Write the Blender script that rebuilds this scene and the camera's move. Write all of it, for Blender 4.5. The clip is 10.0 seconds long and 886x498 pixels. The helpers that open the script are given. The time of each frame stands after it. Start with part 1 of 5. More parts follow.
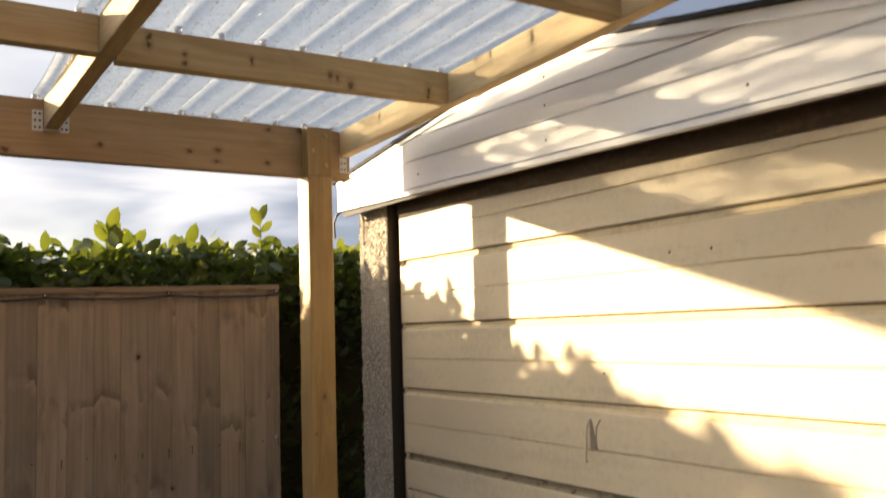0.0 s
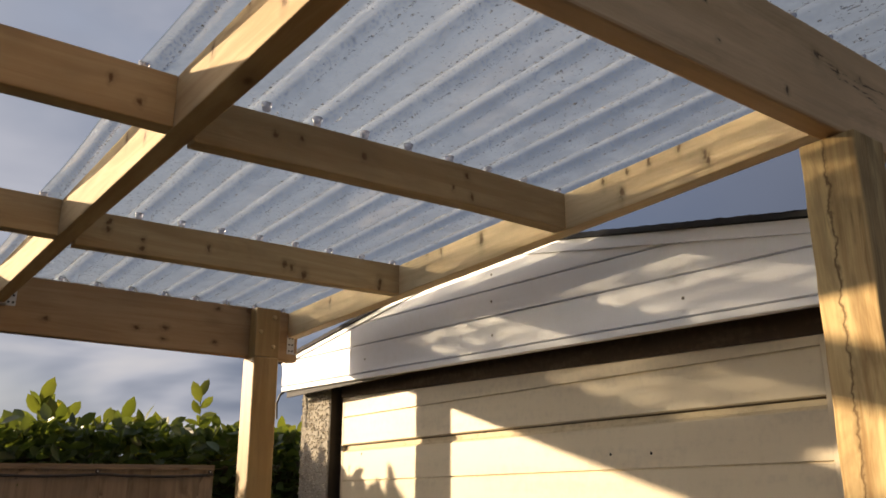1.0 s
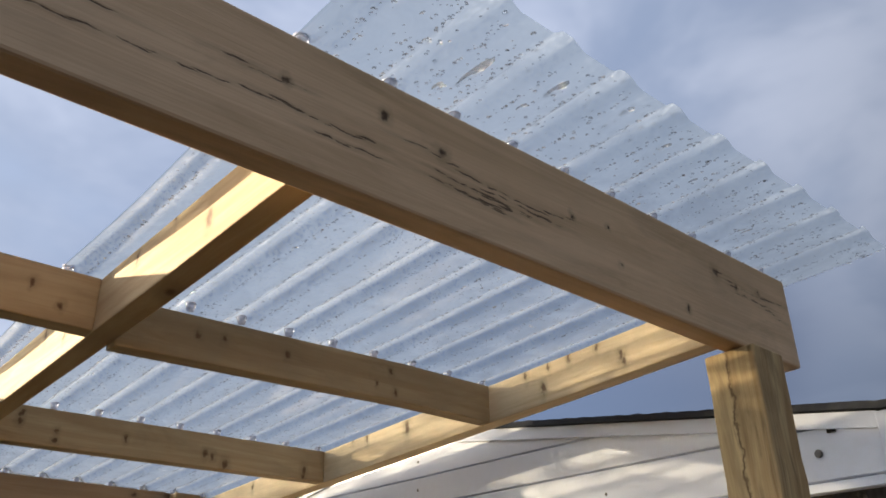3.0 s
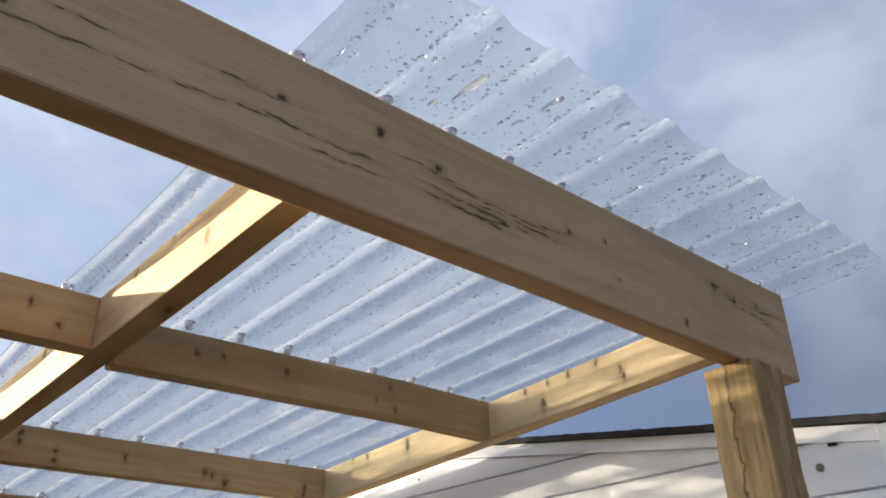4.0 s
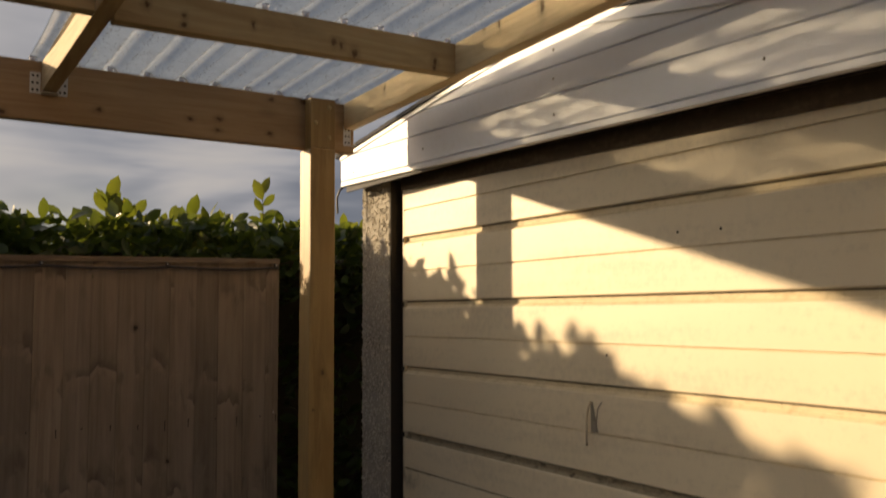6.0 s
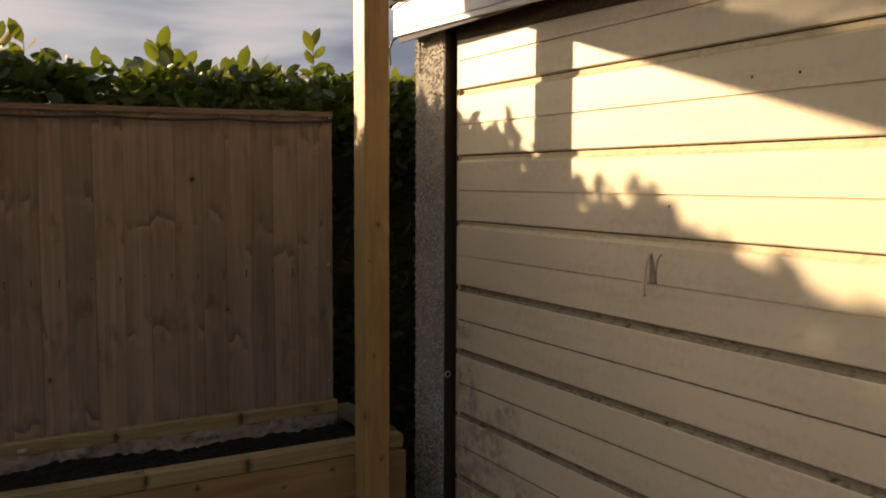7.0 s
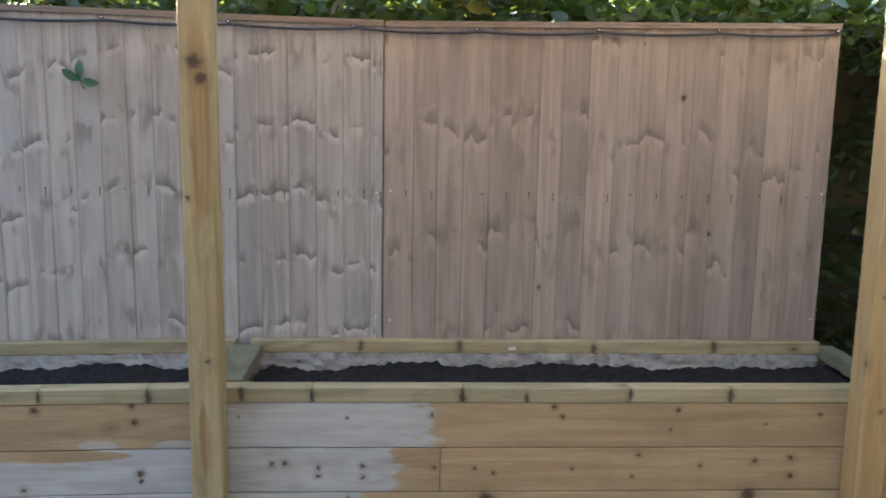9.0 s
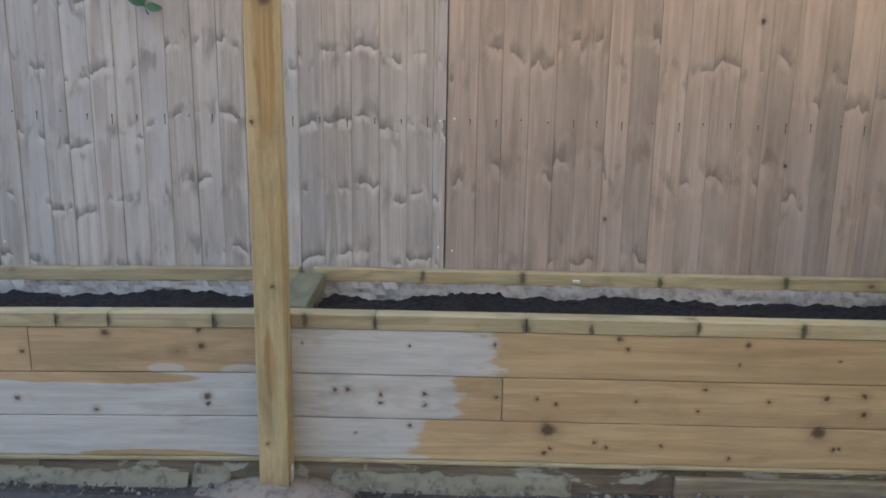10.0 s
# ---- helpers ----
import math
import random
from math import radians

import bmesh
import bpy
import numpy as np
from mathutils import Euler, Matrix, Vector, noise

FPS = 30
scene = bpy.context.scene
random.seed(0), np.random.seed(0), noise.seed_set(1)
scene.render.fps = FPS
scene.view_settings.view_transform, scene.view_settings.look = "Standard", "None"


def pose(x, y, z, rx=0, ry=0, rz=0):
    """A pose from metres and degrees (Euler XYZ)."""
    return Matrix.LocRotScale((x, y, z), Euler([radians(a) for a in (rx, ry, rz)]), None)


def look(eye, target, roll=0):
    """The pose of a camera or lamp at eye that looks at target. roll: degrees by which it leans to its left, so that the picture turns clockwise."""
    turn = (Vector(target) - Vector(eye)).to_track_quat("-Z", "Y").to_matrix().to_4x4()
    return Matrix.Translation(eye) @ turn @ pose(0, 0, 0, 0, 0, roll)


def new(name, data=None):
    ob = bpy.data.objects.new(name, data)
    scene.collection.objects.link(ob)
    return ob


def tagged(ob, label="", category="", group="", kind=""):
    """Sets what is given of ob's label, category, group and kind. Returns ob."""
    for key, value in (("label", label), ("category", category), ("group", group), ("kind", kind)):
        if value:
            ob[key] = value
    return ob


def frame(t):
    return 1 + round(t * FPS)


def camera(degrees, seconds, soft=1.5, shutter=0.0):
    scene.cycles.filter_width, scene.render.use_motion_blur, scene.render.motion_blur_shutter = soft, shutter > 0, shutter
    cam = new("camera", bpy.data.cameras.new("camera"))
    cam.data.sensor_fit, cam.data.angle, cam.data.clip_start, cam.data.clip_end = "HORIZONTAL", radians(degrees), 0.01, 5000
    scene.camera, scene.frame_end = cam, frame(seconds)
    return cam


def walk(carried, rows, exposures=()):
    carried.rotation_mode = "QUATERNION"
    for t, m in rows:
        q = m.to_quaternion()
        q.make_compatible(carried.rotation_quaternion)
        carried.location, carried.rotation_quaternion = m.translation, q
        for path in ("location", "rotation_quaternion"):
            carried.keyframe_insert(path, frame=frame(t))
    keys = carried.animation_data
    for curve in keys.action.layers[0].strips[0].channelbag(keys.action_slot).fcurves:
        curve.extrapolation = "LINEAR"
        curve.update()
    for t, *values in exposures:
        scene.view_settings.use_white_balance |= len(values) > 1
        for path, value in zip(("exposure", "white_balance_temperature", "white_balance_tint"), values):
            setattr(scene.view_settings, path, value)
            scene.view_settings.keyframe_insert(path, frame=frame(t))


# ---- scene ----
# ---- camera ----
cam = camera(54.9, 10.0, soft=1.6, shutter=0.25)
PATH = [
    (0, (0.007, 0.001, 1.682), (1.096, 1.668, 1.87), -1.8),
    (0.5, (-0.01, -0.023, 1.726), (1.113, 1.573, 2.164), -0.1),
    (1, (-0.027, -0.045, 1.744), (1.125, 1.486, 2.317), 0.0),
    (1.5, (-0.024, -0.058, 1.761), (1.119, 1.455, 2.397), -0.3),
    (2, (-0.032, -0.087, 1.785), (1.138, 1.363, 2.513), -0.6),
    (2.5, (-0.042, -0.104, 1.806), (1.142, 1.283, 2.628), -0.8),
    (2.7, (-0.045, -0.113, 1.815), (1.142, 1.247, 2.676), -0.8),
    (3.8, (-0.019, -0.122, 1.826), (1.146, 1.182, 2.796), -1.7),
    (4, (-0.037, -0.123, 1.819), (1.13, 1.198, 2.763), -1.6),
    (4.5, (-0.034, -0.09, 1.795), (1.1, 1.333, 2.625), -0.7),
    (5, (-0.013, -0.042, 1.755), (1.102, 1.502, 2.365), 0.5),
    (5.5, (0.009, 0.0, 1.721), (1.08, 1.638, 2.132), 0.5),
    (6, (0.052, 0.045, 1.66), (1.129, 1.724, 1.811), -0.3),
    (6.2, (0.048, 0.061, 1.641), (1.114, 1.751, 1.702), -0.6),
    (7.3, (0.003, 0.129, 1.591), (0.892, 1.906, 1.365), -0.2),
    (7.5, (-0.032, 0.159, 1.578), (0.736, 1.986, 1.308), -0.5),
    (8, (-0.108, 0.213, 1.56), (0.375, 2.124, 1.223), 0.2),
    (8.5, (-0.18, 0.237, 1.552), (0.051, 2.194, 1.211), -0.1),
    (9, (-0.24, 0.254, 1.545), (-0.142, 2.225, 1.223), 1.0),
    (9.5, (-0.277, 0.28, 1.505), (-0.298, 2.247, 1.141), 0.6),
    (10, (-0.264, 0.294, 1.487), (-0.297, 2.241, 1.031), 0.9),
]
EXPOSURES = [
    (0.0, 2.12, 8000, 12), (0.5, 1.54, 7900, 17), (1.0, 1.22, 7500, 15), (1.7, 1.32, 6950, 13), (2.5, 1.56, 6650, 12), (4.0, 1.95, 6550, 12), (4.5, 1.74, 6600, 11), (5.0, 1.50, 7900, 14), (5.5, 1.04, 8300, 16),
    (6.2, 0.82, 8400, 14), (7.4, 1.88, 7900, 18), (8.0, 3.35, 5550, 10), (8.6, 3.7, 5600, 7), (10.0, 3.96, 5700, 6),
]
walk(cam, [(t, look(eye, target, roll)) for t, eye, target, roll in PATH], EXPOSURES)

# ---- light ----
SUN_WAY = Vector((1.0, -1.20, -0.384)).normalized()
SUN_AZ = math.atan2(1.0, 1.20)
world = bpy.data.worlds.new("sky")
scene.world = world
world.use_nodes = True


def nd(nt, kind, ins=None):
    n = nt.nodes.new(kind)
    for k, v in (ins or {}).items():
        if isinstance(v, bpy.types.NodeSocket):
            nt.links.new(v, n.inputs[k])
        else:
            n.inputs[k].default_value = v
    return n


def mth(nt, op, a, b=0.0, clamp=False):
    n = nd(nt, "ShaderNodeMath", {0: a, 1: b})
    n.operation = op
    n.use_clamp = clamp
    return n.outputs[0]


def mixc(nt, fac, a, b, blend="MIX"):
    n = nt.nodes.new("ShaderNodeMix")
    n.data_type = "RGBA"
    n.blend_type = blend
    for i, v in ((0, fac), (6, a), (7, b)):
        if isinstance(v, bpy.types.NodeSocket):
            nt.links.new(v, n.inputs[i])
        else:
            n.inputs[i].default_value = v if i == 0 else (*v, 1)
    return n.outputs[2]


def ramp(nt, fac, lo, hi, smooth=True):
    n = nd(nt, "ShaderNodeMapRange", {0: fac, 1: lo, 2: hi})
    n.interpolation_type = "SMOOTHSTEP" if smooth else "LINEAR"
    return n.outputs[0]


def noise_at(nt, vec, scale, detail=4.0, rough=0.55, distort=0.0):
    return nd(nt, "ShaderNodeTexNoise", {"Vector": vec, "Scale": scale, "Detail": detail, "Roughness": rough, "Distortion": distort}).outputs[0]


def scaled(nt, vec, sx, sy, sz):
    return nd(nt, "ShaderNodeMapping", {"Vector": vec, "Scale": (sx, sy, sz)}).outputs[0]


wt = world.node_tree
sky = wt.nodes.new("ShaderNodeTexSky")
sky.sky_type = "NISHITA"
sky.sun_disc = False
sky.sun_elevation = radians(13.8)
sky.sun_rotation = -SUN_AZ
sky.dust_density = 2.0
wc = wt.nodes.new("ShaderNodeTexCoord").outputs["Generated"]
sep = nd(wt, "ShaderNodeSeparateXYZ", {0: wc})
flat = scaled(wt, wc, 1.0, 1.0, 1.7)
big = noise_at(wt, flat, 1.9, 4, 0.5, 0.3)
fine = noise_at(wt, flat, 4.2, 4, 0.5, 0.2)
cover = ramp(wt, mth(wt, "ADD", mth(wt, "MULTIPLY", big, 0.7), mth(wt, "MULTIPLY", fine, 0.30)), 0.31, 0.50)
toward = nd(wt, "ShaderNodeVectorMath", {0: wc, 1: (-SUN_WAY.x, -SUN_WAY.y, -SUN_WAY.z)})
toward.operation = "DOT_PRODUCT"
near_sun = ramp(wt, toward.outputs["Value"], 0.45, 1.0)
streak = noise_at(wt, scaled(wt, wc, 1.0, 1.0, 4.5), 2.1, 4, 0.5, 0.4)
low = ramp(wt, sep.outputs[2], 0.42, 0.10)
shade = mixc(wt, ramp(wt, fine, 0.3, 0.7), (1.05, 1.36, 2.0), (2.2, 2.50, 3.15))
bank = mth(wt, "MULTIPLY", low, ramp(wt, streak, 0.56, 0.42))
shade = mixc(wt, mth(wt, "MULTIPLY", bank, 0.9), shade, (0.62, 0.87, 1.42))
shade = mixc(wt, mth(wt, "MULTIPLY", near_sun, 0.42), shade, (3.1, 3.4, 3.9))
shade = mixc(wt, mth(wt, "MULTIPLY", low, ramp(wt, streak, 0.50, 0.64)), shade, (2.9, 3.1, 3.5))
hue = mixc(wt, 0.55, sky.outputs[0], (1.45, 1.75, 2.5))
whole = mixc(wt, mth(wt, "MULTIPLY", cover, 0.9), hue, shade)
# a clear slate-blue gap low between the clouds
gap_way = nd(wt, "ShaderNodeVectorMath", {0: wc, 1: Vector((0.75, 0.60, 0.29)).normalized()})
gap_way.operation = "DOT_PRODUCT"
gap = ramp(wt, mth(wt, "ADD", gap_way.outputs["Value"], mth(wt, "MULTIPLY", mth(wt, "SUBTRACT", fine, 0.5), 0.10)), 0.945, 0.992)
whole = mixc(wt, mth(wt, "MULTIPLY", gap, 0.8), whole, (0.50, 0.74, 1.30))
# sky opposite the sun, out of view, darkened to cut light on the fence
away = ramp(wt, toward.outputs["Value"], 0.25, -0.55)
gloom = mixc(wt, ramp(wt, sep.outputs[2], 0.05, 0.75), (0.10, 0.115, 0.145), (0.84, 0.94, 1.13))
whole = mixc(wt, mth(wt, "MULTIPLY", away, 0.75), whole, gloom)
# bright veil round the unseen sun, added to fill the shaded door and gable
whole = mixc(wt, ramp(wt, toward.outputs["Value"], 0.69, 0.98), whole, (5.6, 5.6, 5.6))
# the glare close to the sun behind it
whole = mixc(wt, ramp(wt, toward.outputs["Value"], 0.90, 0.995), whole, (24.0, 22.5, 20.0))
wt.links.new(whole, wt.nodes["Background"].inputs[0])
wt.nodes["Background"].inputs[1].default_value = 0.085

sun = new("sun", bpy.data.lights.new("sun", "SUN"))
sun.data.energy = 3.9
sun.data.angle = radians(0.9)
sun.data.color = (1.0, 0.84, 0.61)
sun.matrix_world = look((0, 0, 8), Vector((0, 0, 8)) + SUN_WAY)


# ---- materials ----
def material(name):
    m = bpy.data.materials.new(name)
    m.use_nodes = True
    return m, m.node_tree, m.node_tree.nodes["Principled BSDF"]


def coords(nt, vary=True):
    """Object coordinates, shifted for each object so that no two pieces look alike."""
    c = nt.nodes.new("ShaderNodeTexCoord").outputs["Object"]
    if not vary:
        return c
    r = nt.nodes.new("ShaderNodeObjectInfo").outputs["Random"]
    off = nd(nt, "ShaderNodeCombineXYZ", {0: mth(nt, "MULTIPLY", r, 7.3), 1: mth(nt, "MULTIPLY", r, 13.7), 2: mth(nt, "MULTIPLY", r, 5.9)})
    add = nd(nt, "ShaderNodeVectorMath", {0: c, 1: off.outputs[0]})
    add.operation = "ADD"
    return add.outputs[0]


def bump(nt, bs, height, strength, dist):
    b = nd(nt, "ShaderNodeBump", {"Strength": strength, "Distance": dist, "Height": height})
    nt.links.new(b.outputs[0], bs.inputs["Normal"])


def warped(nt, scale, amount):
    """Place in the world, shifted a little to and fro so that round marks get uneven outlines."""
    p = nt.nodes.new("ShaderNodeNewGeometry").outputs["Position"]
    n = nd(nt, "ShaderNodeTexNoise", {"Vector": p, "Scale": scale, "Detail": 3.0}).outputs["Color"]
    off = nd(nt, "ShaderNodeVectorMath", {0: n, 1: (0.5, 0.5, 0.5)})
    off.operation = "SUBTRACT"
    amp = nd(nt, "ShaderNodeVectorMath", {0: off.outputs[0], 1: (amount, amount, amount)})
    amp.operation = "MULTIPLY"
    add = nd(nt, "ShaderNodeVectorMath", {0: p, 1: amp.outputs[0]})
    add.operation = "ADD"
    return add.outputs[0]


def nearest(nt, place, spots, size=(1, 1, 1)):
    """Distance to the nearest of some spots (x, y, z, radius), in radii; size stretches the spots along the axes."""
    place = scaled(nt, place, *[1 / v for v in size])
    best = None
    for x, y, z, r in spots:
        d = nd(nt, "ShaderNodeVectorMath", {0: place, 1: (x / size[0], y / size[1], z / size[2])})
        d.operation = "DISTANCE"
        q = mth(nt, "DIVIDE", d.outputs["Value"], r)
        best = q if best is None else mth(nt, "MINIMUM", best, q)
    return best


def wood(name, light, dark, axis, knot=(0.10, 0.05, 0.02), knots=0.62, crack=0.0, green=0.0, grey=0.0, rough=0.72, spread=0.16, dry=None, damp=(), pale=(), knot_size=0.15, whorls=0.0, marks=(), size=(1, 1, 1), streaks=(), row_gap=0.33, mark_tone=(0.045, 0.022, 0.012), stain=0.0, splash=None, splits=(), moss=(0.115, 0.115, 0.045)):
    m, nt, bs = material(name)
    c = coords(nt)
    s = {"x": (0.9, 13, 13), "y": (13, 0.9, 13), "z": (13, 13, 0.9)}[axis]
    f = {"x": (5, 150, 150), "y": (150, 5, 150), "z": (150, 150, 5)}[axis]
    k = {"x": (6.5, 11, 11), "y": (11, 6.5, 11), "z": (11, 11, 6.5)}[axis]
    grain = noise_at(nt, scaled(nt, c, *s), 2.0, 6, 0.6, 1.2)
    fibre = noise_at(nt, scaled(nt, c, *f), 1.0, 3, 0.6)
    blot = noise_at(nt, c, 3.1, 4, 0.6)
    col = mixc(nt, ramp(nt, grain, 0.32, 0.68), dark, light)
    col = mixc(nt, mth(nt, "MULTIPLY", ramp(nt, fibre, 0.35, 0.75), 0.14 if whorls else 0.30), col, dark)
    col = mixc(nt, mth(nt, "MULTIPLY", ramp(nt, blot, 0.42, 0.72), 0.45), col, tuple(0.62 * v for v in light))
    r = nt.nodes.new("ShaderNodeObjectInfo").outputs["Random"]
    hsv = nd(nt, "ShaderNodeHueSaturation", {"Color": col, "Value": mth(nt, "ADD", 1.0 - spread, mth(nt, "MULTIPLY", r, 2 * spread))})
    col = hsv.outputs[0]
    if dry:
        own = nt.nodes.new("ShaderNodeTexCoord").outputs["Object"]
        sx = nd(nt, "ShaderNodeSeparateXYZ", {0: own}).outputs[0]
        wob = noise_at(nt, scaled(nt, c, 2.0, 1, 6), 2.0, 4, 0.6)
        edge = mth(nt, "ADD", sx, mth(nt, "MULTIPLY", mth(nt, "SUBTRACT", wob, 0.5), 0.42))
        part_dry = ramp(nt, edge, 0.025, -0.025)
        if damp:
            part_dry = mth(nt, "MULTIPLY", part_dry, ramp(nt, nearest(nt, warped(nt, 6.0, 0.016), damp, (17, 1, 1)), 0.95, 1.05))
        if pale:
            part_dry = mth(nt, "MAXIMUM", part_dry, mth(nt, "MULTIPLY", ramp(nt, nearest(nt, warped(nt, 9.0, 0.012), pale, (3.5, 1, 1)), 1.1, 0.8), 0.7))
        col = mixc(nt, mth(nt, "MULTIPLY", part_dry, 0.82), col, mixc(nt, ramp(nt, grain, 0.3, 0.7), tuple(0.8 * v for v in dry), dry))
    if grey:
        col = mixc(nt, mth(nt, "MULTIPLY", ramp(nt, noise_at(nt, scaled(nt, c, *[0.4 * v ** 0.5 for v in s]), 2.2, 4, 0.6), 0.35, 0.75), grey), col, tuple(0.35 * v + 0.6 * sum(light) / 3 for v in light))
    if green:
        col = mixc(nt, mth(nt, "MULTIPLY", ramp(nt, noise_at(nt, c, 9.0, 5, 0.65), 0.42, 0.70), green), col, moss)
    if stain:
        st = ramp(nt, noise_at(nt, scaled(nt, c, *[1.3 * q ** 0.5 for q in s]), 2.4, 5, 0.65, 0.8), 0.50, 0.68)
        col = mixc(nt, mth(nt, "MULTIPLY", st, stain), col, tuple(0.45 * q for q in dark))
    if splash:
        sp = ramp(nt, noise_at(nt, scaled(nt, c, 0.7, 1, 1.6), 7.0, 5, 0.6, 0.5), 0.54, 0.60)
        col = mixc(nt, mth(nt, "MULTIPLY", sp, 0.85), col, splash)
    v = nd(nt, "ShaderNodeTexVoronoi", {"Vector": scaled(nt, c, *k), "Scale": 1.0})
    pick = nd(nt, "ShaderNodeSeparateXYZ", {0: v.outputs["Color"]}).outputs[0]
    is_knot = mth(nt, "MULTIPLY", ramp(nt, mth(nt, "ADD", v.outputs["Distance"], mth(nt, "MULTIPLY", mth(nt, "SUBTRACT", blot, 0.5), 0.15)), knot_size, knot_size * 0.45), mth(nt, "GREATER_THAN", pick, knots))
    halo = mth(nt, "MULTIPLY", ramp(nt, v.outputs["Distance"], 0.42, 0.08), mth(nt, "MULTIPLY", mth(nt, "GREATER_THAN", pick, knots), 0.45))
    col = mixc(nt, halo, col, tuple(0.5 * a for a in dark))
    col = mixc(nt, mth(nt, "MULTIPLY", is_knot, 0.85), col, knot)
    h = mth(nt, "ADD", mth(nt, "MULTIPLY", fibre, 0.5), mth(nt, "MULTIPLY", grain, 0.5))
    if streaks:
        heart = ramp(nt, nearest(nt, warped(nt, 14.0, 0.03), streaks, (1, 1, 7)), 1.1, 0.7)
        col = mixc(nt, mth(nt, "MULTIPLY", heart, 0.92), col, mixc(nt, ramp(nt, grain, 0.3, 0.7), (0.17, 0.10, 0.035), (0.27, 0.175, 0.07)))
    if marks:
        near_mark = nearest(nt, warped(nt, 55.0, 0.022), marks, size)
        col = mixc(nt, mth(nt, "MULTIPLY", ramp(nt, near_mark, 2.6, 0.7), 0.38), col, tuple(0.50 * a for a in dark))
        body_of = ramp(nt, near_mark, 1.15, 0.35)
        col = mixc(nt, mth(nt, "MULTIPLY", body_of, 0.88), col, mark_tone)
        h = mth(nt, "SUBTRACT", h, mth(nt, "MULTIPLY", body_of, 0.5))
    if splits:
        near_split = nearest(nt, warped(nt, 30.0, 0.010), splits, (12, 1, 1))
        col = mixc(nt, mth(nt, "MULTIPLY", ramp(nt, near_split, 4.5, 1.0), 0.30), col, tuple(0.6 * q for q in dark))
        slit = ramp(nt, near_split, 1.2, 0.6)
        col = mixc(nt, mth(nt, "MULTIPLY", slit, 0.82), col, (0.055, 0.027, 0.016))
        h = mth(nt, "SUBTRACT", h, slit)
    if whorls:
        # rows of branch scars with a dark upper and a frayed pale lower side, as boards from one trunk show them
        g = nd(nt, "ShaderNodeSeparateXYZ", {0: nt.nodes.new("ShaderNodeNewGeometry").outputs["Position"]})
        own = nd(nt, "ShaderNodeSeparateXYZ", {0: nt.nodes.new("ShaderNodeTexCoord").outputs["Object"]}).outputs[0]
        arch = mth(nt, "MULTIPLY", mth(nt, "ABSOLUTE", mth(nt, "SUBTRACT", mth(nt, "DIVIDE", own, 0.105), 0.5)), 0.09)
        drift = noise_at(nt, nd(nt, "ShaderNodeCombineXYZ", {0: mth(nt, "MULTIPLY", g.outputs[0], 1.3)}).outputs[0], 1.0, 1, 0.5)
        wav = noise_at(nt, scaled(nt, c, 14, 14, 12), 1.0, 3, 0.5, 0.6)
        phase = mth(nt, "ADD", mth(nt, "ADD", mth(nt, "DIVIDE", g.outputs[2], row_gap), mth(nt, "MULTIPLY", drift, 1.5)), mth(nt, "ADD", mth(nt, "MULTIPLY", r, 0.34), mth(nt, "ADD", arch, mth(nt, "MULTIPLY", wav, 0.36))))
        row = mth(nt, "SUBTRACT", mth(nt, "FRACT", phase), 0.5)
        some = ramp(nt, noise_at(nt, scaled(nt, c, 14, 14, 9), 1.0, 2, 0.5), 0.52 - 0.04 * whorls, 0.60)
        # cloudy light and dark wood round the branch rows
        cloud = noise_at(nt, scaled(nt, c, 18, 18, 12), 1.0, 3, 0.5, 0.6)
        close = mth(nt, "ADD", 0.25, mth(nt, "MULTIPLY", ramp(nt, mth(nt, "ABSOLUTE", row), 0.34, 0.05), 0.75))
        col = mixc(nt, mth(nt, "MULTIPLY", mth(nt, "MULTIPLY", ramp(nt, cloud, 0.52, 0.68), close), 0.75 * whorls), col, tuple(0.55 * v for v in dark))
        col = mixc(nt, mth(nt, "MULTIPLY", mth(nt, "MULTIPLY", ramp(nt, cloud, 0.48, 0.32), close), 0.60 * whorls), col, tuple(min(0.7, 1.12 * v) for v in light))
        scar = mth(nt, "MULTIPLY", mth(nt, "MULTIPLY", mth(nt, "MULTIPLY", ramp(nt, row, -0.02, 0.02), ramp(nt, row, 0.17, 0.02)), some), whorls * 0.8)
        fray = mth(nt, "MULTIPLY", mth(nt, "MULTIPLY", mth(nt, "MULTIPLY", ramp(nt, row, 0.01, -0.03), ramp(nt, row, -0.16, -0.04)), some), whorls * 0.8)
        line = mth(nt, "MULTIPLY", mth(nt, "MULTIPLY", ramp(nt, mth(nt, "ABSOLUTE", mth(nt, "SUBTRACT", row, 0.008)), 0.022, 0.004), some), whorls)
        col = mixc(nt, fray, col, tuple(min(0.7, 1.18 * v) for v in light))
        col = mixc(nt, mth(nt, "MULTIPLY", scar, 0.9), col, tuple(0.40 * v for v in dark))
        col = mixc(nt, mth(nt, "MULTIPLY", line, 0.35), col, tuple(0.25 * v for v in dark))
        h = mth(nt, "SUBTRACT", h, mth(nt, "MULTIPLY", line, 1.2))
        # shadow line of each overlap, painted along the exposed edge of the board
        col = mixc(nt, mth(nt, "MULTIPLY", ramp(nt, mth(nt, "ADD", own, mth(nt, "MULTIPLY", wav, 0.004)), 0.1115, 0.1175), 0.12), col, tuple(0.35 * v for v in dark))
    if crack:
        q = {"x": (2.4, 60, 60), "y": (30, 0.9, 30), "z": (30, 30, 0.9)}[axis]
        cr = noise_at(nt, scaled(nt, c, *q), 1.3, 3, 0.55, 0.8)
        near = ramp(nt, noise_at(nt, scaled(nt, c, 1.0, 1.0, 1.6), 2.6, 2, 0.5), 0.54, 0.64)
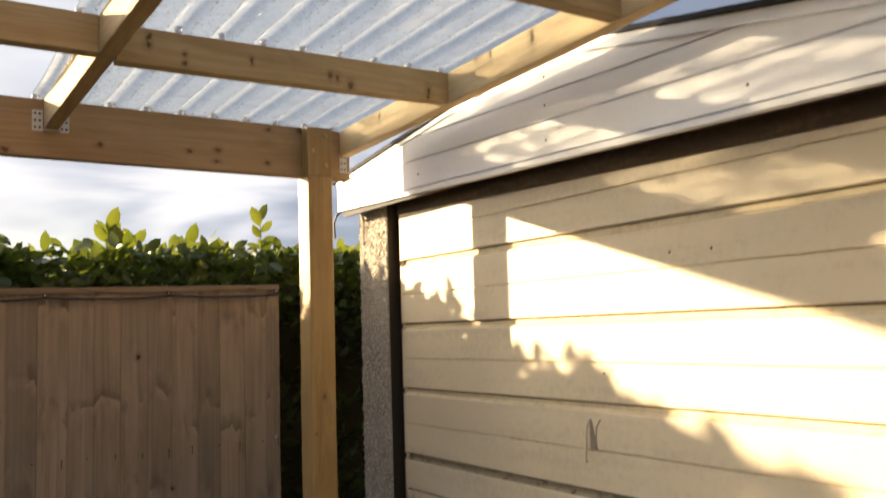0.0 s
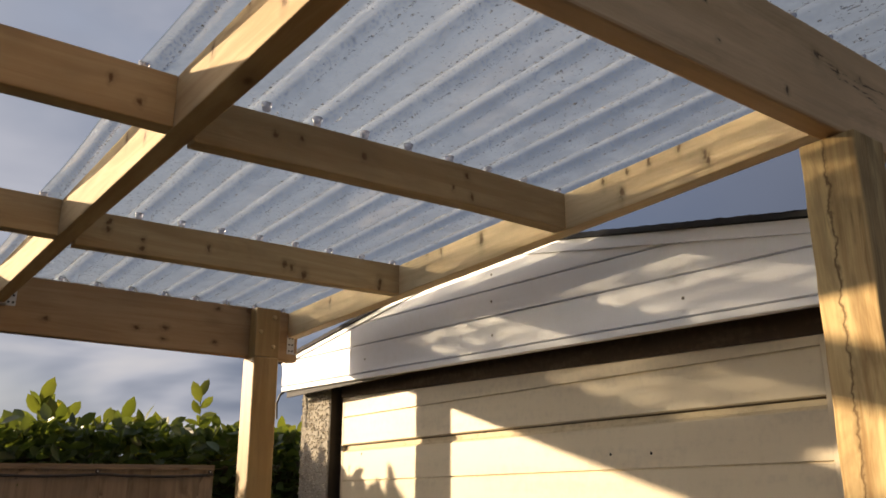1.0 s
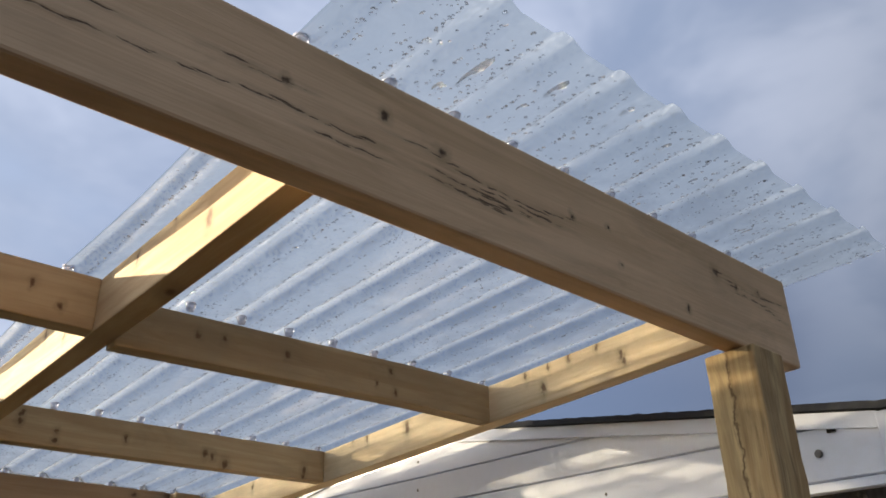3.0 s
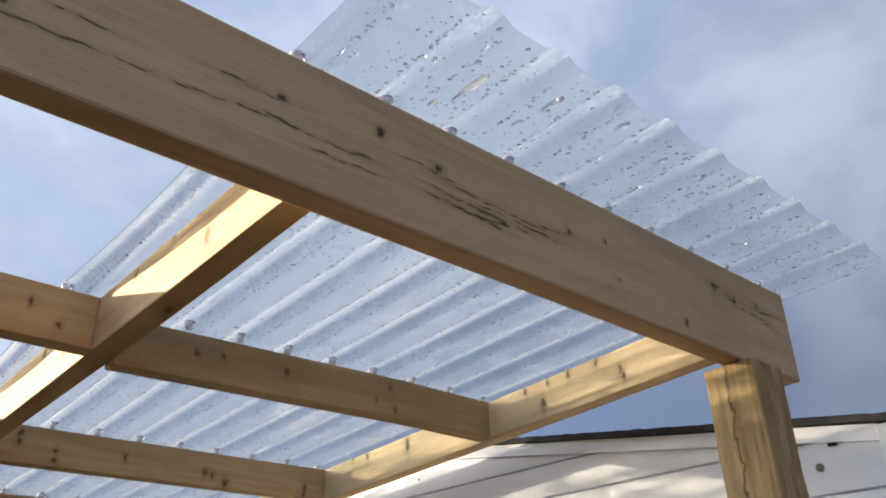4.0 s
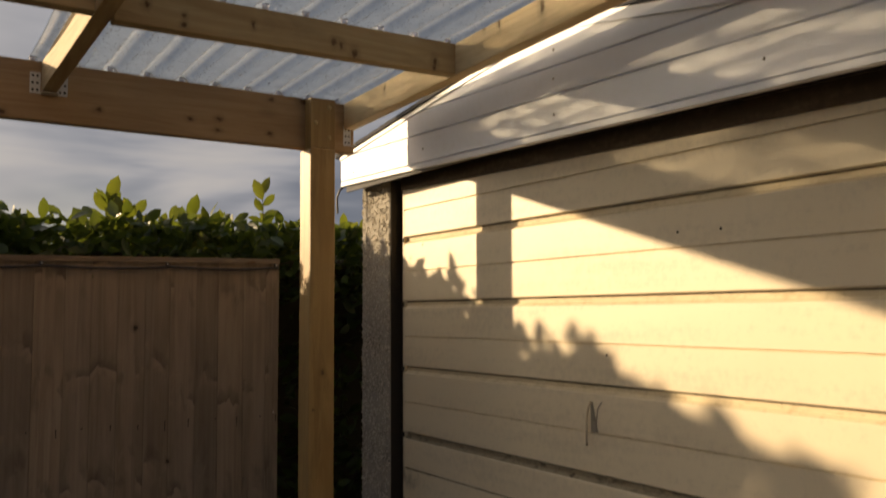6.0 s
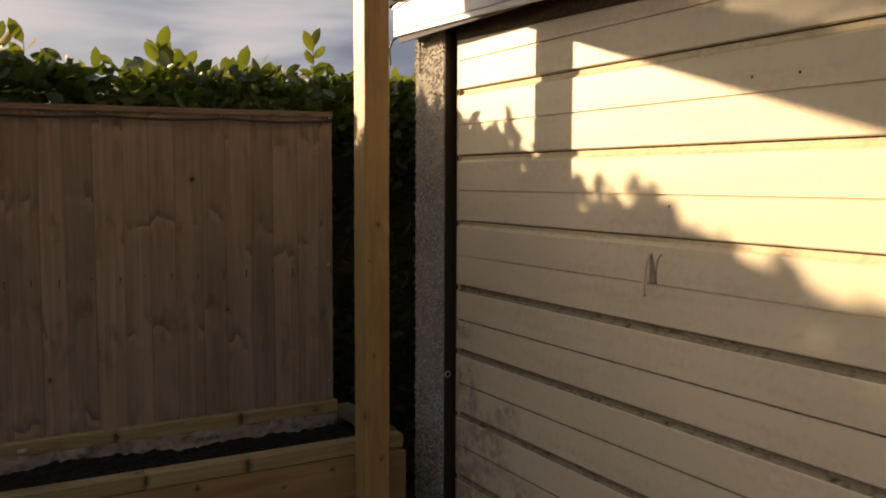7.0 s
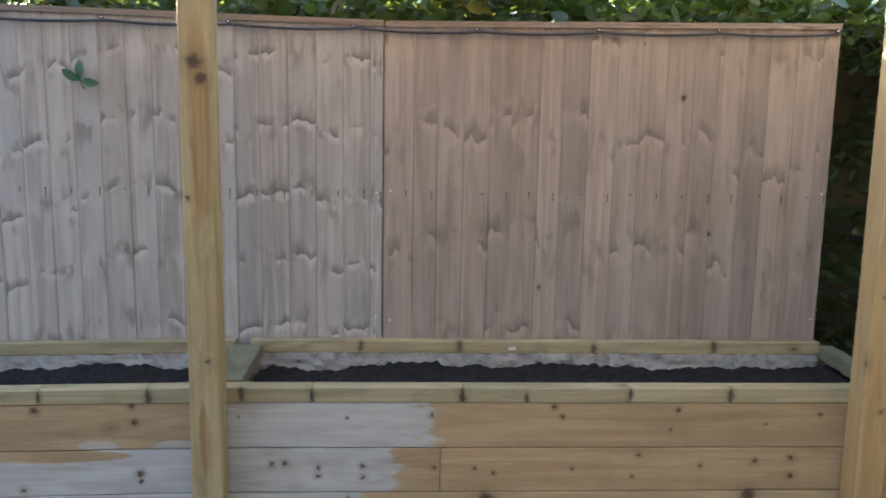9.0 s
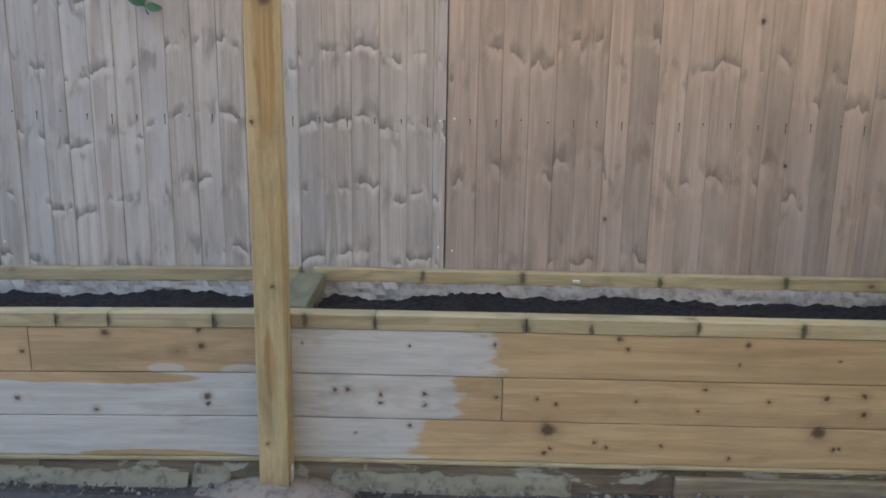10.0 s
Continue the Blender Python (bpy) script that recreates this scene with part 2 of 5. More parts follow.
        cm = mth(nt, "MULTIPLY", mth(nt, "MULTIPLY", ramp(nt, mth(nt, "ABSOLUTE", mth(nt, "SUBTRACT", cr, 0.5)), 0.036, 0.008), near), crack)
        col = mixc(nt, cm, col, (0.05, 0.03, 0.02))
        h = mth(nt, "SUBTRACT", h, cm)
    nt.links.new(col, bs.inputs["Base Color"])
    bs.inputs["Roughness"].default_value = rough
    bs.inputs["Specular IOR Level"].default_value = 0.3
    bump(nt, bs, h, 0.35, 0.004)
    return m


PINE = ((0.46, 0.355, 0.21), (0.35, 0.245, 0.13))


def on_y(y, rows):
    return [(x, y, z, r) for x, z, r in rows]


def on_x(x, rows):
    return [(x, y, z, r) for y, z, r in rows]


NOGGIN_MARKS = on_y(1.458, [(0.672, 2.477, 0.006), (0.731, 2.483, 0.006), (0.886, 2.479, 0.007), (1.176, 2.503, 0.007), (1.19, 2.453, 0.006), (1.133, 2.464, 0.005), (0.338, 2.50, 0.006), (0.393, 2.467, 0.006), (0.02, 2.48, 0.007)])
NOGGIN_MARKS += on_y(2.238, [(0.564, 2.45, 0.008), (0.566, 2.472, 0.006), (0.66, 2.44, 0.006), (0.66, 2.415, 0.007), (0.848, 2.449, 0.007), (1.09, 2.441, 0.008), (1.112, 2.438, 0.008), (1.155, 2.418, 0.011), (1.432, 2.437, 0.010), (1.43, 2.42, 0.007), (0.2, 2.44, 0.008)])
RAFTER_MARKS = [(0.463 - 0.0225 * (y - 1.3), y, z, r) for y, z, r in [(1.293, 2.525, 0.008), (1.021, 2.494, 0.009), (1.742, 2.512, 0.009), (1.146, 2.549, 0.006), (2.35, 2.47, 0.008), (1.62, 2.47, 0.006)]]
RAFTER_MARKS += on_x(1.508, [(1.01, 2.48, 0.008), (1.02, 2.495, 0.007), (1.266, 2.476, 0.008), (1.32, 2.524, 0.007), (1.241, 2.529, 0.006), (1.175, 2.532, 0.007), (1.086, 2.535, 0.006), (2.005, 2.502, 0.008), (2.081, 2.518, 0.007), (1.808, 2.495, 0.012), (2.192, 2.523, 0.007), (1.50, 2.51, 0.006), (2.45, 2.49, 0.008), (2.7, 2.47, 0.007)])
FRONT_MARKS = on_y(0.6285, [(0.37, 2.484, 0.006), (0.523, 2.499, 0.008), (0.622, 2.482, 0.009), (1.007, 2.427, 0.005), (0.896, 2.477, 0.006), (1.299, 2.50, 0.011), (1.363, 2.489, 0.006), (1.192, 2.397, 0.006), (1.446, 2.495, 0.007), (0.985, 2.487, 0.005), (0.05, 2.45, 0.008), (-0.3, 2.47, 0.009)])
SPLIT_LINES = [[(0.02, 2.432), (0.14, 2.435), (0.25, 2.439), (0.33, 2.445), (0.375, 2.450), (0.42, 2.443), (0.505, 2.449)], [(0.546, 2.477), (0.60, 2.477), (0.68, 2.462), (0.806, 2.457), (0.898, 2.470)],
               [(0.10, 2.471), (0.155, 2.465)], [(0.29, 2.489), (0.317, 2.476), (0.40, 2.479)], [(1.302, 2.509), (1.348, 2.488), (1.426, 2.487), (1.534, 2.494)], [(1.362, 2.474), (1.443, 2.477), (1.528, 2.455)],
               [(0.42, 2.425), (0.515, 2.430)], [(0.646, 2.446), (0.80, 2.441)], [(0.69, 2.432), (0.76, 2.436)], [(0.70, 2.452), (0.86, 2.449)]]
SPLIT_LINES += [[(0.60 + 0.045 * (k % 4), 2.449 - 0.0034 * k), (0.655 + 0.045 * (k % 4) + 0.02 * (k % 3), 2.447 - 0.0034 * k)] for k in range(7)]


def along(lines, step, radius):
    """Spots strung along some lines (x, z) on the front of the beam, every other one a little off the line."""
    spots = []
    for line in lines:
        for (xa, za), (xb, zb) in zip(line, line[1:]):
            n = max(1, round((xb - xa) / step))
            for k in range(n):
                u = (k + 0.5) / n
                spots.append((xa + (xb - xa) * u, 0.629, za + (zb - za) * u + 0.0008 * (-1) ** len(spots), radius * (0.65 + 0.7 * abs(math.sin(3.7 * len(spots))))))
    return spots


BACK_MARKS = on_y(3.034, [(0.601, 2.346, 0.010), (0.908, 2.353, 0.009), (1.012, 2.367, 0.010), (1.008, 2.324, 0.009), (1.205, 2.331, 0.009), (0.311, 2.306, 0.011), (1.207, 2.462, 0.009), (-0.3, 2.38, 0.010)])
POST_MARKS = [(1.398, 2.975, 1.443, 0.011), (1.36, 2.975, 1.308, 0.006), (-0.884, 2.971, 1.680, 0.030), (-0.862, 2.971, 1.628, 0.024), (-0.915, 2.971, 1.258, 0.011), (-0.864, 2.971, 0.722, 0.007), (1.41, 2.975, 0.55, 0.010), (1.38, 2.975, 0.95, 0.007), (-0.90, 2.971, 0.16, 0.008), (-0.905, 2.971, -0.012, 0.030), (-0.86, 2.971, -0.014, 0.028)]
BED_MARKS = on_y(3.079, [(-1.477, 0.514, 0.012), (-1.143, 0.472, 0.009), (-1.773, 0.44, 0.008), (0.331, 0.491, 0.007), (-0.127, 0.50, 0.007), (-0.42, 0.489, 0.005), (0.739, 0.517, 0.007), (0.715, 0.446, 0.005), (1.055, 0.467, 0.004), (-0.792, 0.491, 0.004), (0.30, 0.531, 0.008), (-1.15, 0.53, 0.008), (1.25, 0.50, 0.006)])
BED_MARKS += on_y(3.079, [(-1.807, 0.263, 0.008), (-1.53, 0.229, 0.008), (-1.132, 0.287, 0.010), (-1.13, 0.262, 0.007), (-0.681, 0.32, 0.008), (-0.635, 0.325, 0.009), (-0.522, 0.307, 0.006), (-0.522, 0.277, 0.007), (-0.367, 0.313, 0.007), (-0.367, 0.272, 0.007), (-0.116, 0.306, 0.007), (0.023, 0.304, 0.006), (0.092, 0.284, 0.006), (0.371, 0.302, 0.006), (0.607, 0.352, 0.007), (0.587, 0.272, 0.006), (0.829, 0.312, 0.006), (1.025, 0.327, 0.009), (1.157, 0.339, 0.010), (1.16, 0.272, 0.010)])
BED_MARKS += on_y(3.079, [(-0.613, 0.16, 0.004), (-0.418, 0.194, 0.006), (0.067, 0.189, 0.022), (0.057, 0.102, 0.008), (0.08, 0.118, 0.006), (0.238, 0.144, 0.006), (0.275, 0.126, 0.006), (0.467, 0.135, 0.006), (0.708, 0.094, 0.006), (1.012, 0.200, 0.021), (1.069, 0.137, 0.008), (1.09, 0.142, 0.007)])
CAP_MARKS = on_y(3.074, [(-1.64, 0.559, 0.012), (-1.458, 0.563, 0.012), (-1.093, 0.561, 0.020), (-0.54, 0.564, 0.016), (-0.023, 0.566, 0.022), (0.564, 0.575, 0.014), (0.921, 0.571, 0.020), (-0.78, 0.58, 0.020), (0.2, 0.56, 0.012)]) + on_y(3.60, [(0.0, 0.60, 0.02), (0.55, 0.59, 0.016), (1.05, 0.60, 0.022), (-0.4, 0.60, 0.015)])
FENCE_MARKS = on_y(3.646, [(0.877, 1.609, 0.010), (1.016, 1.060, 0.009), (0.324, 0.834, 0.007)])
pine_x = wood("treated_pine_along_x", *PINE, "x", stain=0.25, knots=0.9, marks=NOGGIN_MARKS, size=(1, 1, 1.5), mark_tone=(0.10, 0.05, 0.022))
# paler copy of the rafter pine, with the sun on it painted in
pine_sunlit = wood("sunlit_pine_along_y", (0.65, 0.52, 0.335), (0.53, 0.40, 0.235), "y", stain=0.22, knots=0.9, marks=RAFTER_MARKS, size=(1, 1, 2.2), mark_tone=(0.10, 0.05, 0.022))
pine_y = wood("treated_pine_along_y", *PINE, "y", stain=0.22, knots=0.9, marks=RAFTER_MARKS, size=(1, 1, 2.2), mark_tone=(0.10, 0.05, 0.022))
pine_z = wood("treated_pine_upright", (0.42, 0.275, 0.115), (0.305, 0.182, 0.066), "z", stain=0.30, green=0.12, knots=0.93, marks=POST_MARKS, mark_tone=(0.09, 0.048, 0.022), rough=0.48)
pine_z.node_tree.nodes["Principled BSDF"].inputs["Specular IOR Level"].default_value = 0.6
pine_olive = wood("yellow_green_pine_upright", (0.36, 0.28, 0.14), (0.265, 0.188, 0.082), "z", stain=0.35, green=0.2, knots=0.95, marks=POST_MARKS, streaks=[(-0.868, 2.971, 1.40, 0.034), (-0.872, 2.971, 1.60, 0.034), (-0.885, 2.971, 0.45, 0.020)])
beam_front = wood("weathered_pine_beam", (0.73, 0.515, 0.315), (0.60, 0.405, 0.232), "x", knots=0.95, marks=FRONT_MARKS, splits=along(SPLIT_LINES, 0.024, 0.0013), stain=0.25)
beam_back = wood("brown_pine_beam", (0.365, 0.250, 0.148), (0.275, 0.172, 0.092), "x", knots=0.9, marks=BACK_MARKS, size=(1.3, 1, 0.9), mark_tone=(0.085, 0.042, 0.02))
rough_post = wood("rough_sawn_post", (0.62, 0.455, 0.225), (0.34, 0.205, 0.082), "z", crack=0.35, knots=0.8, stain=0.5, marks=[(1.347, 0.672 + 0.0007 * math.sin(0.9 * i) - 0.0006 * i, 1.70 + 0.045 * i, 0.0024) for i in range(15)], size=(4, 1, 17), mark_tone=(0.17, 0.10, 0.042))
fence_wood = wood("brown_feather_edge_board", (0.275, 0.222, 0.174), (0.196, 0.150, 0.112), "z", knots=0.87, grey=0.28, spread=0.15, knot=(0.085, 0.060, 0.044), knot_size=0.12, whorls=0.66, row_gap=0.43, marks=FENCE_MARKS, size=(1, 8, 1.3), mark_tone=(0.01, 0.007, 0.005))
fence_grey = wood("greyed_feather_edge_board", (0.330, 0.292, 0.248), (0.215, 0.184, 0.150), "z", knots=0.985, grey=0.5, spread=0.17, knot=(0.09, 0.068, 0.052), knot_size=0.15, whorls=0.84, row_gap=0.27)
fence_rail = wood("fence_capping", (0.235, 0.175, 0.125), (0.145, 0.105, 0.072), "x", grey=0.5, green=0.15)
bed_wood = wood("raised_bed_board", (0.350, 0.245, 0.125), (0.262, 0.172, 0.082), "x", dry=(0.375, 0.36, 0.325), damp=on_y(3.079, [(-1.60, 0.352, 0.026), (-1.30, 0.060, 0.018), (-2.3, 0.35, 0.03)]), pale=on_y(3.079, [(-1.27, 0.388, 0.020), (-1.00, 0.386, 0.024)]), knots=0.93, knot_size=0.11, spread=0.09, stain=0.24, marks=[(x, y, z, 1.3 * r) for x, y, z, r in BED_MARKS], size=(1.1, 1, 1))
bed_cap = wood("raised_bed_capping", (0.335, 0.270, 0.145), (0.225, 0.168, 0.085), "x", green=0.42, moss=(0.195, 0.195, 0.100), stain=0.45, grey=0.15, rough=0.5, knots=0.8, marks=CAP_MARKS, size=(0.7, 1, 1.8), mark_tone=(0.045, 0.042, 0.022))
bed_cap_y = wood("raised_bed_capping_across", (0.14, 0.132, 0.075), (0.10, 0.088, 0.048), "y", stain=0.5, green=0.8, moss=(0.11, 0.12, 0.068), grey=0.2)
plinth_wood = wood("stained_plinth_board", (0.17, 0.13, 0.085), (0.08, 0.055, 0.038), "x", green=0.55, stain=0.7, splash=(0.27, 0.245, 0.185))
plinth_light = wood("weathered_kerb_board", (0.23, 0.19, 0.125), (0.14, 0.105, 0.07), "x", green=0.35, stain=0.5, knots=0.85)


def paint(name, base, dirt, amount, rough, streak=(3, 0.6, 7), gloss=0.5, grime=()):
    m, nt, bs = material(name)
    c = coords(nt)
    n1 = noise_at(nt, scaled(nt, c, *streak), 2.0, 5, 0.6)
    n2 = noise_at(nt, c, 45.0, 3, 0.6)
    n3 = noise_at(nt, c, 1.3, 4, 0.6)
    fac = mth(nt, "MULTIPLY", ramp(nt, mth(nt, "ADD", mth(nt, "MULTIPLY", n1, 0.6), mth(nt, "MULTIPLY", n2, 0.4)), 0.46, 0.72), amount)
    col = mixc(nt, fac, mixc(nt, ramp(nt, n3, 0.35, 0.7), base, tuple(0.93 * v for v in base)), dirt)
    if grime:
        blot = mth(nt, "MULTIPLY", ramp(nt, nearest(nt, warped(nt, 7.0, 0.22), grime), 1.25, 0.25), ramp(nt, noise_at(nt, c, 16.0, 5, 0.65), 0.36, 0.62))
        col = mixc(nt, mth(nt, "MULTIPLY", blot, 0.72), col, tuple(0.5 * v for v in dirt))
    nt.links.new(col, bs.inputs["Base Color"])
    nt.links.new(mth(nt, "ADD", rough, mth(nt, "MULTIPLY", n1, 0.15)), bs.inputs["Roughness"])
    bs.inputs["Specular IOR Level"].default_value = gloss
    bump(nt, bs, n1, 0.06, 0.004)
    return m


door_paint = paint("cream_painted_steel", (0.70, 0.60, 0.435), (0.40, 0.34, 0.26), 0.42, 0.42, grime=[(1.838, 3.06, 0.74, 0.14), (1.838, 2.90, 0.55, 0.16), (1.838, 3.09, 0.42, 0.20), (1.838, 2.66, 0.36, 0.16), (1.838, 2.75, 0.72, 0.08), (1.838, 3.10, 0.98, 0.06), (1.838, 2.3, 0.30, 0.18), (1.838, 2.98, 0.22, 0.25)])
# dark top line of each groove: ragged dirt with the lip's shade painted in
door_line = paint("dark_groove_line", (0.16, 0.125, 0.08), (0.02, 0.016, 0.012), 1.0, 0.8, (14, 14, 60), 0.2)
door_dirt = paint("mossy_dirty_groove", (0.30, 0.25, 0.175), (0.04, 0.032, 0.022), 1.0, 0.8, (9, 9, 26), 0.2)
door_dust = paint("dusty_groove", (0.66, 0.56, 0.385), (0.30, 0.24, 0.15), 0.55, 0.6, (9, 9, 26), 0.2)
white_upvc = paint("white_upvc_cladding", (0.81, 0.84, 0.92), (0.60, 0.59, 0.57), 0.22, 0.42, gloss=0.6)
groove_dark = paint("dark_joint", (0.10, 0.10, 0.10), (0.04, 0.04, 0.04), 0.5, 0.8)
black_frame = paint("black_door_frame", (0.034, 0.027, 0.020), (0.06, 0.045, 0.03), 0.4, 0.7)
# brown for the gable's shadow, painted on a strip over the door top
shadow_brown = paint("brown_shadow_strip", (0.085, 0.056, 0.033), (0.20, 0.15, 0.092), 0.6, 0.7, (3, 2, 14), 0.3)
felt = paint("dark_roofing_felt", (0.045, 0.047, 0.055), (0.09, 0.09, 0.08), 0.6, 0.9)
plastic_black = paint("black_cable_sheath", (0.02, 0.02, 0.022), (0.05, 0.05, 0.05), 0.5, 0.5)
bracket_steel = paint("galvanised_steel", (0.58, 0.59, 0.60), (0.35, 0.35, 0.35), 0.5, 0.45)
bracket_steel.node_tree.nodes["Principled BSDF"].inputs["Metallic"].default_value = 0.6
hole_dark = paint("dark_hole", (0.02, 0.018, 0.015), (0.03, 0.03, 0.03), 0.3, 0.9)
tarnish = paint("tarnished_zinc", (0.30, 0.26, 0.21), (0.12, 0.10, 0.08), 0.7, 0.5)
nail_steel = paint("dull_nail_head", (0.16, 0.15, 0.14), (0.08, 0.06, 0.05), 0.6, 0.6)
rust_black = paint("black_rusty_nail", (0.045, 0.036, 0.030), (0.09, 0.07, 0.055), 0.6, 0.8)
bolt_brass = paint("yellow_zinc_screw", (0.45, 0.33, 0.16), (0.15, 0.10, 0.05), 0.5, 0.4)
liner_mat = paint("grey_plastic_liner", (0.46, 0.425, 0.375), (0.16, 0.135, 0.105), 0.9, 0.35, (14, 14, 22))
concrete = paint("grey_concrete", (0.36, 0.335, 0.29), (0.14, 0.12, 0.10), 0.8, 0.9, (5, 5, 5), 0.2)
damp_concrete = paint("damp_concrete", (0.17, 0.14, 0.11), (0.06, 0.048, 0.038), 0.9, 0.9, (9, 9, 9), 0.2)
chip_mat = paint("cream_plastic", (0.50, 0.45, 0.38), (0.3, 0.26, 0.2), 0.6, 0.5)
mortar_mat = paint("pale_mossy_mortar", (0.165, 0.150, 0.105), (0.045, 0.040, 0.028), 1.0, 0.9, (7, 7, 9), 0.2)
apron_mat = paint("red_brown_concrete", (0.12, 0.07, 0.055), (0.05, 0.032, 0.025), 0.8, 0.85, (5, 5, 5), 0.2)


def soil_material():
    m, nt, bs = material("dark_compost")
    c = coords(nt, False)
    n = noise_at(nt, c, 60, 6, 0.7)
    nt.links.new(mixc(nt, ramp(nt, n, 0.35, 0.75), (0.007, 0.0065, 0.007), (0.026, 0.022, 0.021)), bs.inputs["Base Color"])
    bs.inputs["Roughness"].default_value = 0.95
    bs.inputs["Specular IOR Level"].default_value = 0.15
    bump(nt, bs, n, 0.8, 0.01)
    return m


def ground_material():
    m, nt, bs = material("damp_ground")
    c = coords(nt, False)
    a, b = noise_at(nt, c, 2.2, 6, 0.65), noise_at(nt, c, 38, 5, 0.7)
    col = mixc(nt, ramp(nt, a, 0.38, 0.62), (0.018, 0.0145, 0.012), (0.036, 0.032, 0.028))
    col = mixc(nt, mth(nt, "MULTIPLY", ramp(nt, b, 0.4, 0.7), 0.35), col, (0.07, 0.064, 0.055))
    nt.links.new(col, bs.inputs["Base Color"])
    bs.inputs["Roughness"].default_value = 0.9
    bump(nt, bs, mth(nt, "ADD", b, a), 0.7, 0.012)
    return m


def pebble_material(name, lo, hi):
    m, nt, bs = material(name)
    r = nt.nodes.new("ShaderNodeNewGeometry").outputs["Random Per Island"]
    c = coords(nt, False)
    col = mixc(nt, r, lo, hi)
    col = mixc(nt, mth(nt, "MULTIPLY", ramp(nt, noise_at(nt, c, 5, 4, 0.6), 0.5, 0.75), 0.4), col, (0.16, 0.15, 0.13))
    nt.links.new(col, bs.inputs["Base Color"])
    bs.inputs["Roughness"].default_value = 0.75
    bump(nt, bs, noise_at(nt, c, 220, 3, 0.6), 0.4, 0.003)
    return m


def leaf_material(name, a, b, through_light, yellow):
    m, nt, bs = material(name)
    r = nt.nodes.new("ShaderNodeNewGeometry").outputs["Random Per Island"]
    c = coords(nt, False)
    col = mixc(nt, r, a, b)
    col = mixc(nt, mth(nt, "MULTIPLY", noise_at(nt, c, 40, 3, 0.6), 0.35), col, tuple(0.5 * v for v in a))
    col = mixc(nt, mth(nt, "MULTIPLY", ramp(nt, r, 0.93, 0.94), yellow), col, (0.38, 0.27, 0.03))
    nt.links.new(col, bs.inputs["Base Color"])
    bs.inputs["Roughness"].default_value = 0.42
    bs.inputs["Specular IOR Level"].default_value = 0.5
    tr = nd(nt, "ShaderNodeBsdfTranslucent", {"Color": mixc(nt, 0.5, col, (0.34, 0.42, 0.04), "MIX")})
    mx = nd(nt, "ShaderNodeMixShader", {0: through_light, 1: bs.outputs[0], 2: tr.outputs[0]})
    nt.links.new(mx.outputs[0], nt.nodes["Material Output"].inputs[0])
    return m


def sheet_material():
    """Clear corrugated plastic: mostly see-through, with a thin wet film that scatters a little light."""
    m, nt, bs = material("clear_corrugated_plastic")
    c = coords(nt, False)
    place = nd(nt, "ShaderNodeSeparateXYZ", {0: c})
    sx = mth(nt, "SUBTRACT", place.outputs[0], mth(nt, "MULTIPLY", mth(nt, "SUBTRACT", 3.055, place.outputs[1]), 0.0105))
    phase = mth(nt, "FRACT", mth(nt, "DIVIDE", mth(nt, "SUBTRACT", sx, RIDGE0 - 0.5 * PITCH - 10 * PITCH), PITCH))
    # pale bands painted on the crests for light scattered at the bends
    crest = ramp(nt, mth(nt, "ABSOLUTE", mth(nt, "SUBTRACT", phase, 0.5)), 0.30, 0.10)
    film = mth(nt, "ADD", mth(nt, "MULTIPLY", noise_at(nt, c, 7.0, 5, 0.65), 0.6), mth(nt, "MULTIPLY", noise_at(nt, scaled(nt, c, 90, 30, 1), 1.0, 3, 0.6), 0.4))
    bs.inputs["Base Color"].default_value = (0.45, 0.48, 0.52, 1)
    bs.inputs["Roughness"].default_value = 0.25
    bs.inputs["Specular IOR Level"].default_value = 0.6
    wet = ramp(nt, noise_at(nt, scaled(nt, c, 1, 0.7, 1), 9.0, 4, 0.55, 0.5), 0.34, 0.66)
    clear = nd(nt, "ShaderNodeBsdfTransparent", {"Color": (0.74, 0.755, 0.72, 1)})
    blur = nd(nt, "ShaderNodeBsdfRefraction", {"Color": (0.79, 0.805, 0.765, 1), "Roughness": 0.75, "IOR": 1.25})
    seen = nd(nt, "ShaderNodeMixShader", {0: mth(nt, "ADD", 0.58, mth(nt, "MULTIPLY", wet, 0.38)), 1: clear.outputs[0], 2: blur.outputs[0]})
    trans = nd(nt, "ShaderNodeBsdfTranslucent", {"Color": (0.44, 0.51, 0.61, 1)})
    milk = nd(nt, "ShaderNodeMixShader", {0: 0.78, 1: bs.outputs[0], 2: trans.outputs[0]})
    speck = ramp(nt, noise_at(nt, scaled(nt, c, 1, 0.7, 1), 150.0, 3, 0.6), 0.50, 0.64)
    valley = mth(nt, "ADD", 0.06, mth(nt, "MULTIPLY", speck, 0.22))
    haze = mth(nt, "ADD", valley, mth(nt, "MULTIPLY", crest, mth(nt, "ADD", mth(nt, "ADD", 0.12, mth(nt, "MULTIPLY", ramp(nt, film, 0.35, 0.65), 0.30)), mth(nt, "MULTIPLY", speck, 0.46))))
    # haze painted thinner at the free end, where the steeper view shows less
    end_fade = ramp(nt, mth(nt, "ADD", place.outputs[1], mth(nt, "MULTIPLY", mth(nt, "SUBTRACT", film, 0.5), 0.3)), 0.60, 0.78)
    haze = mth(nt, "MULTIPLY", haze, mth(nt, "ADD", 0.30, mth(nt, "MULTIPLY", end_fade, 0.70)))
    body = nd(nt, "ShaderNodeMixShader", {0: haze, 1: seen.outputs[0], 2: milk.outputs[0]})
    gl = nd(nt, "ShaderNodeBsdfGlossy", {"Color": (1, 1, 1, 1), "Roughness": 0.15})
    fr = nd(nt, "ShaderNodeFresnel", {"IOR": 1.16})
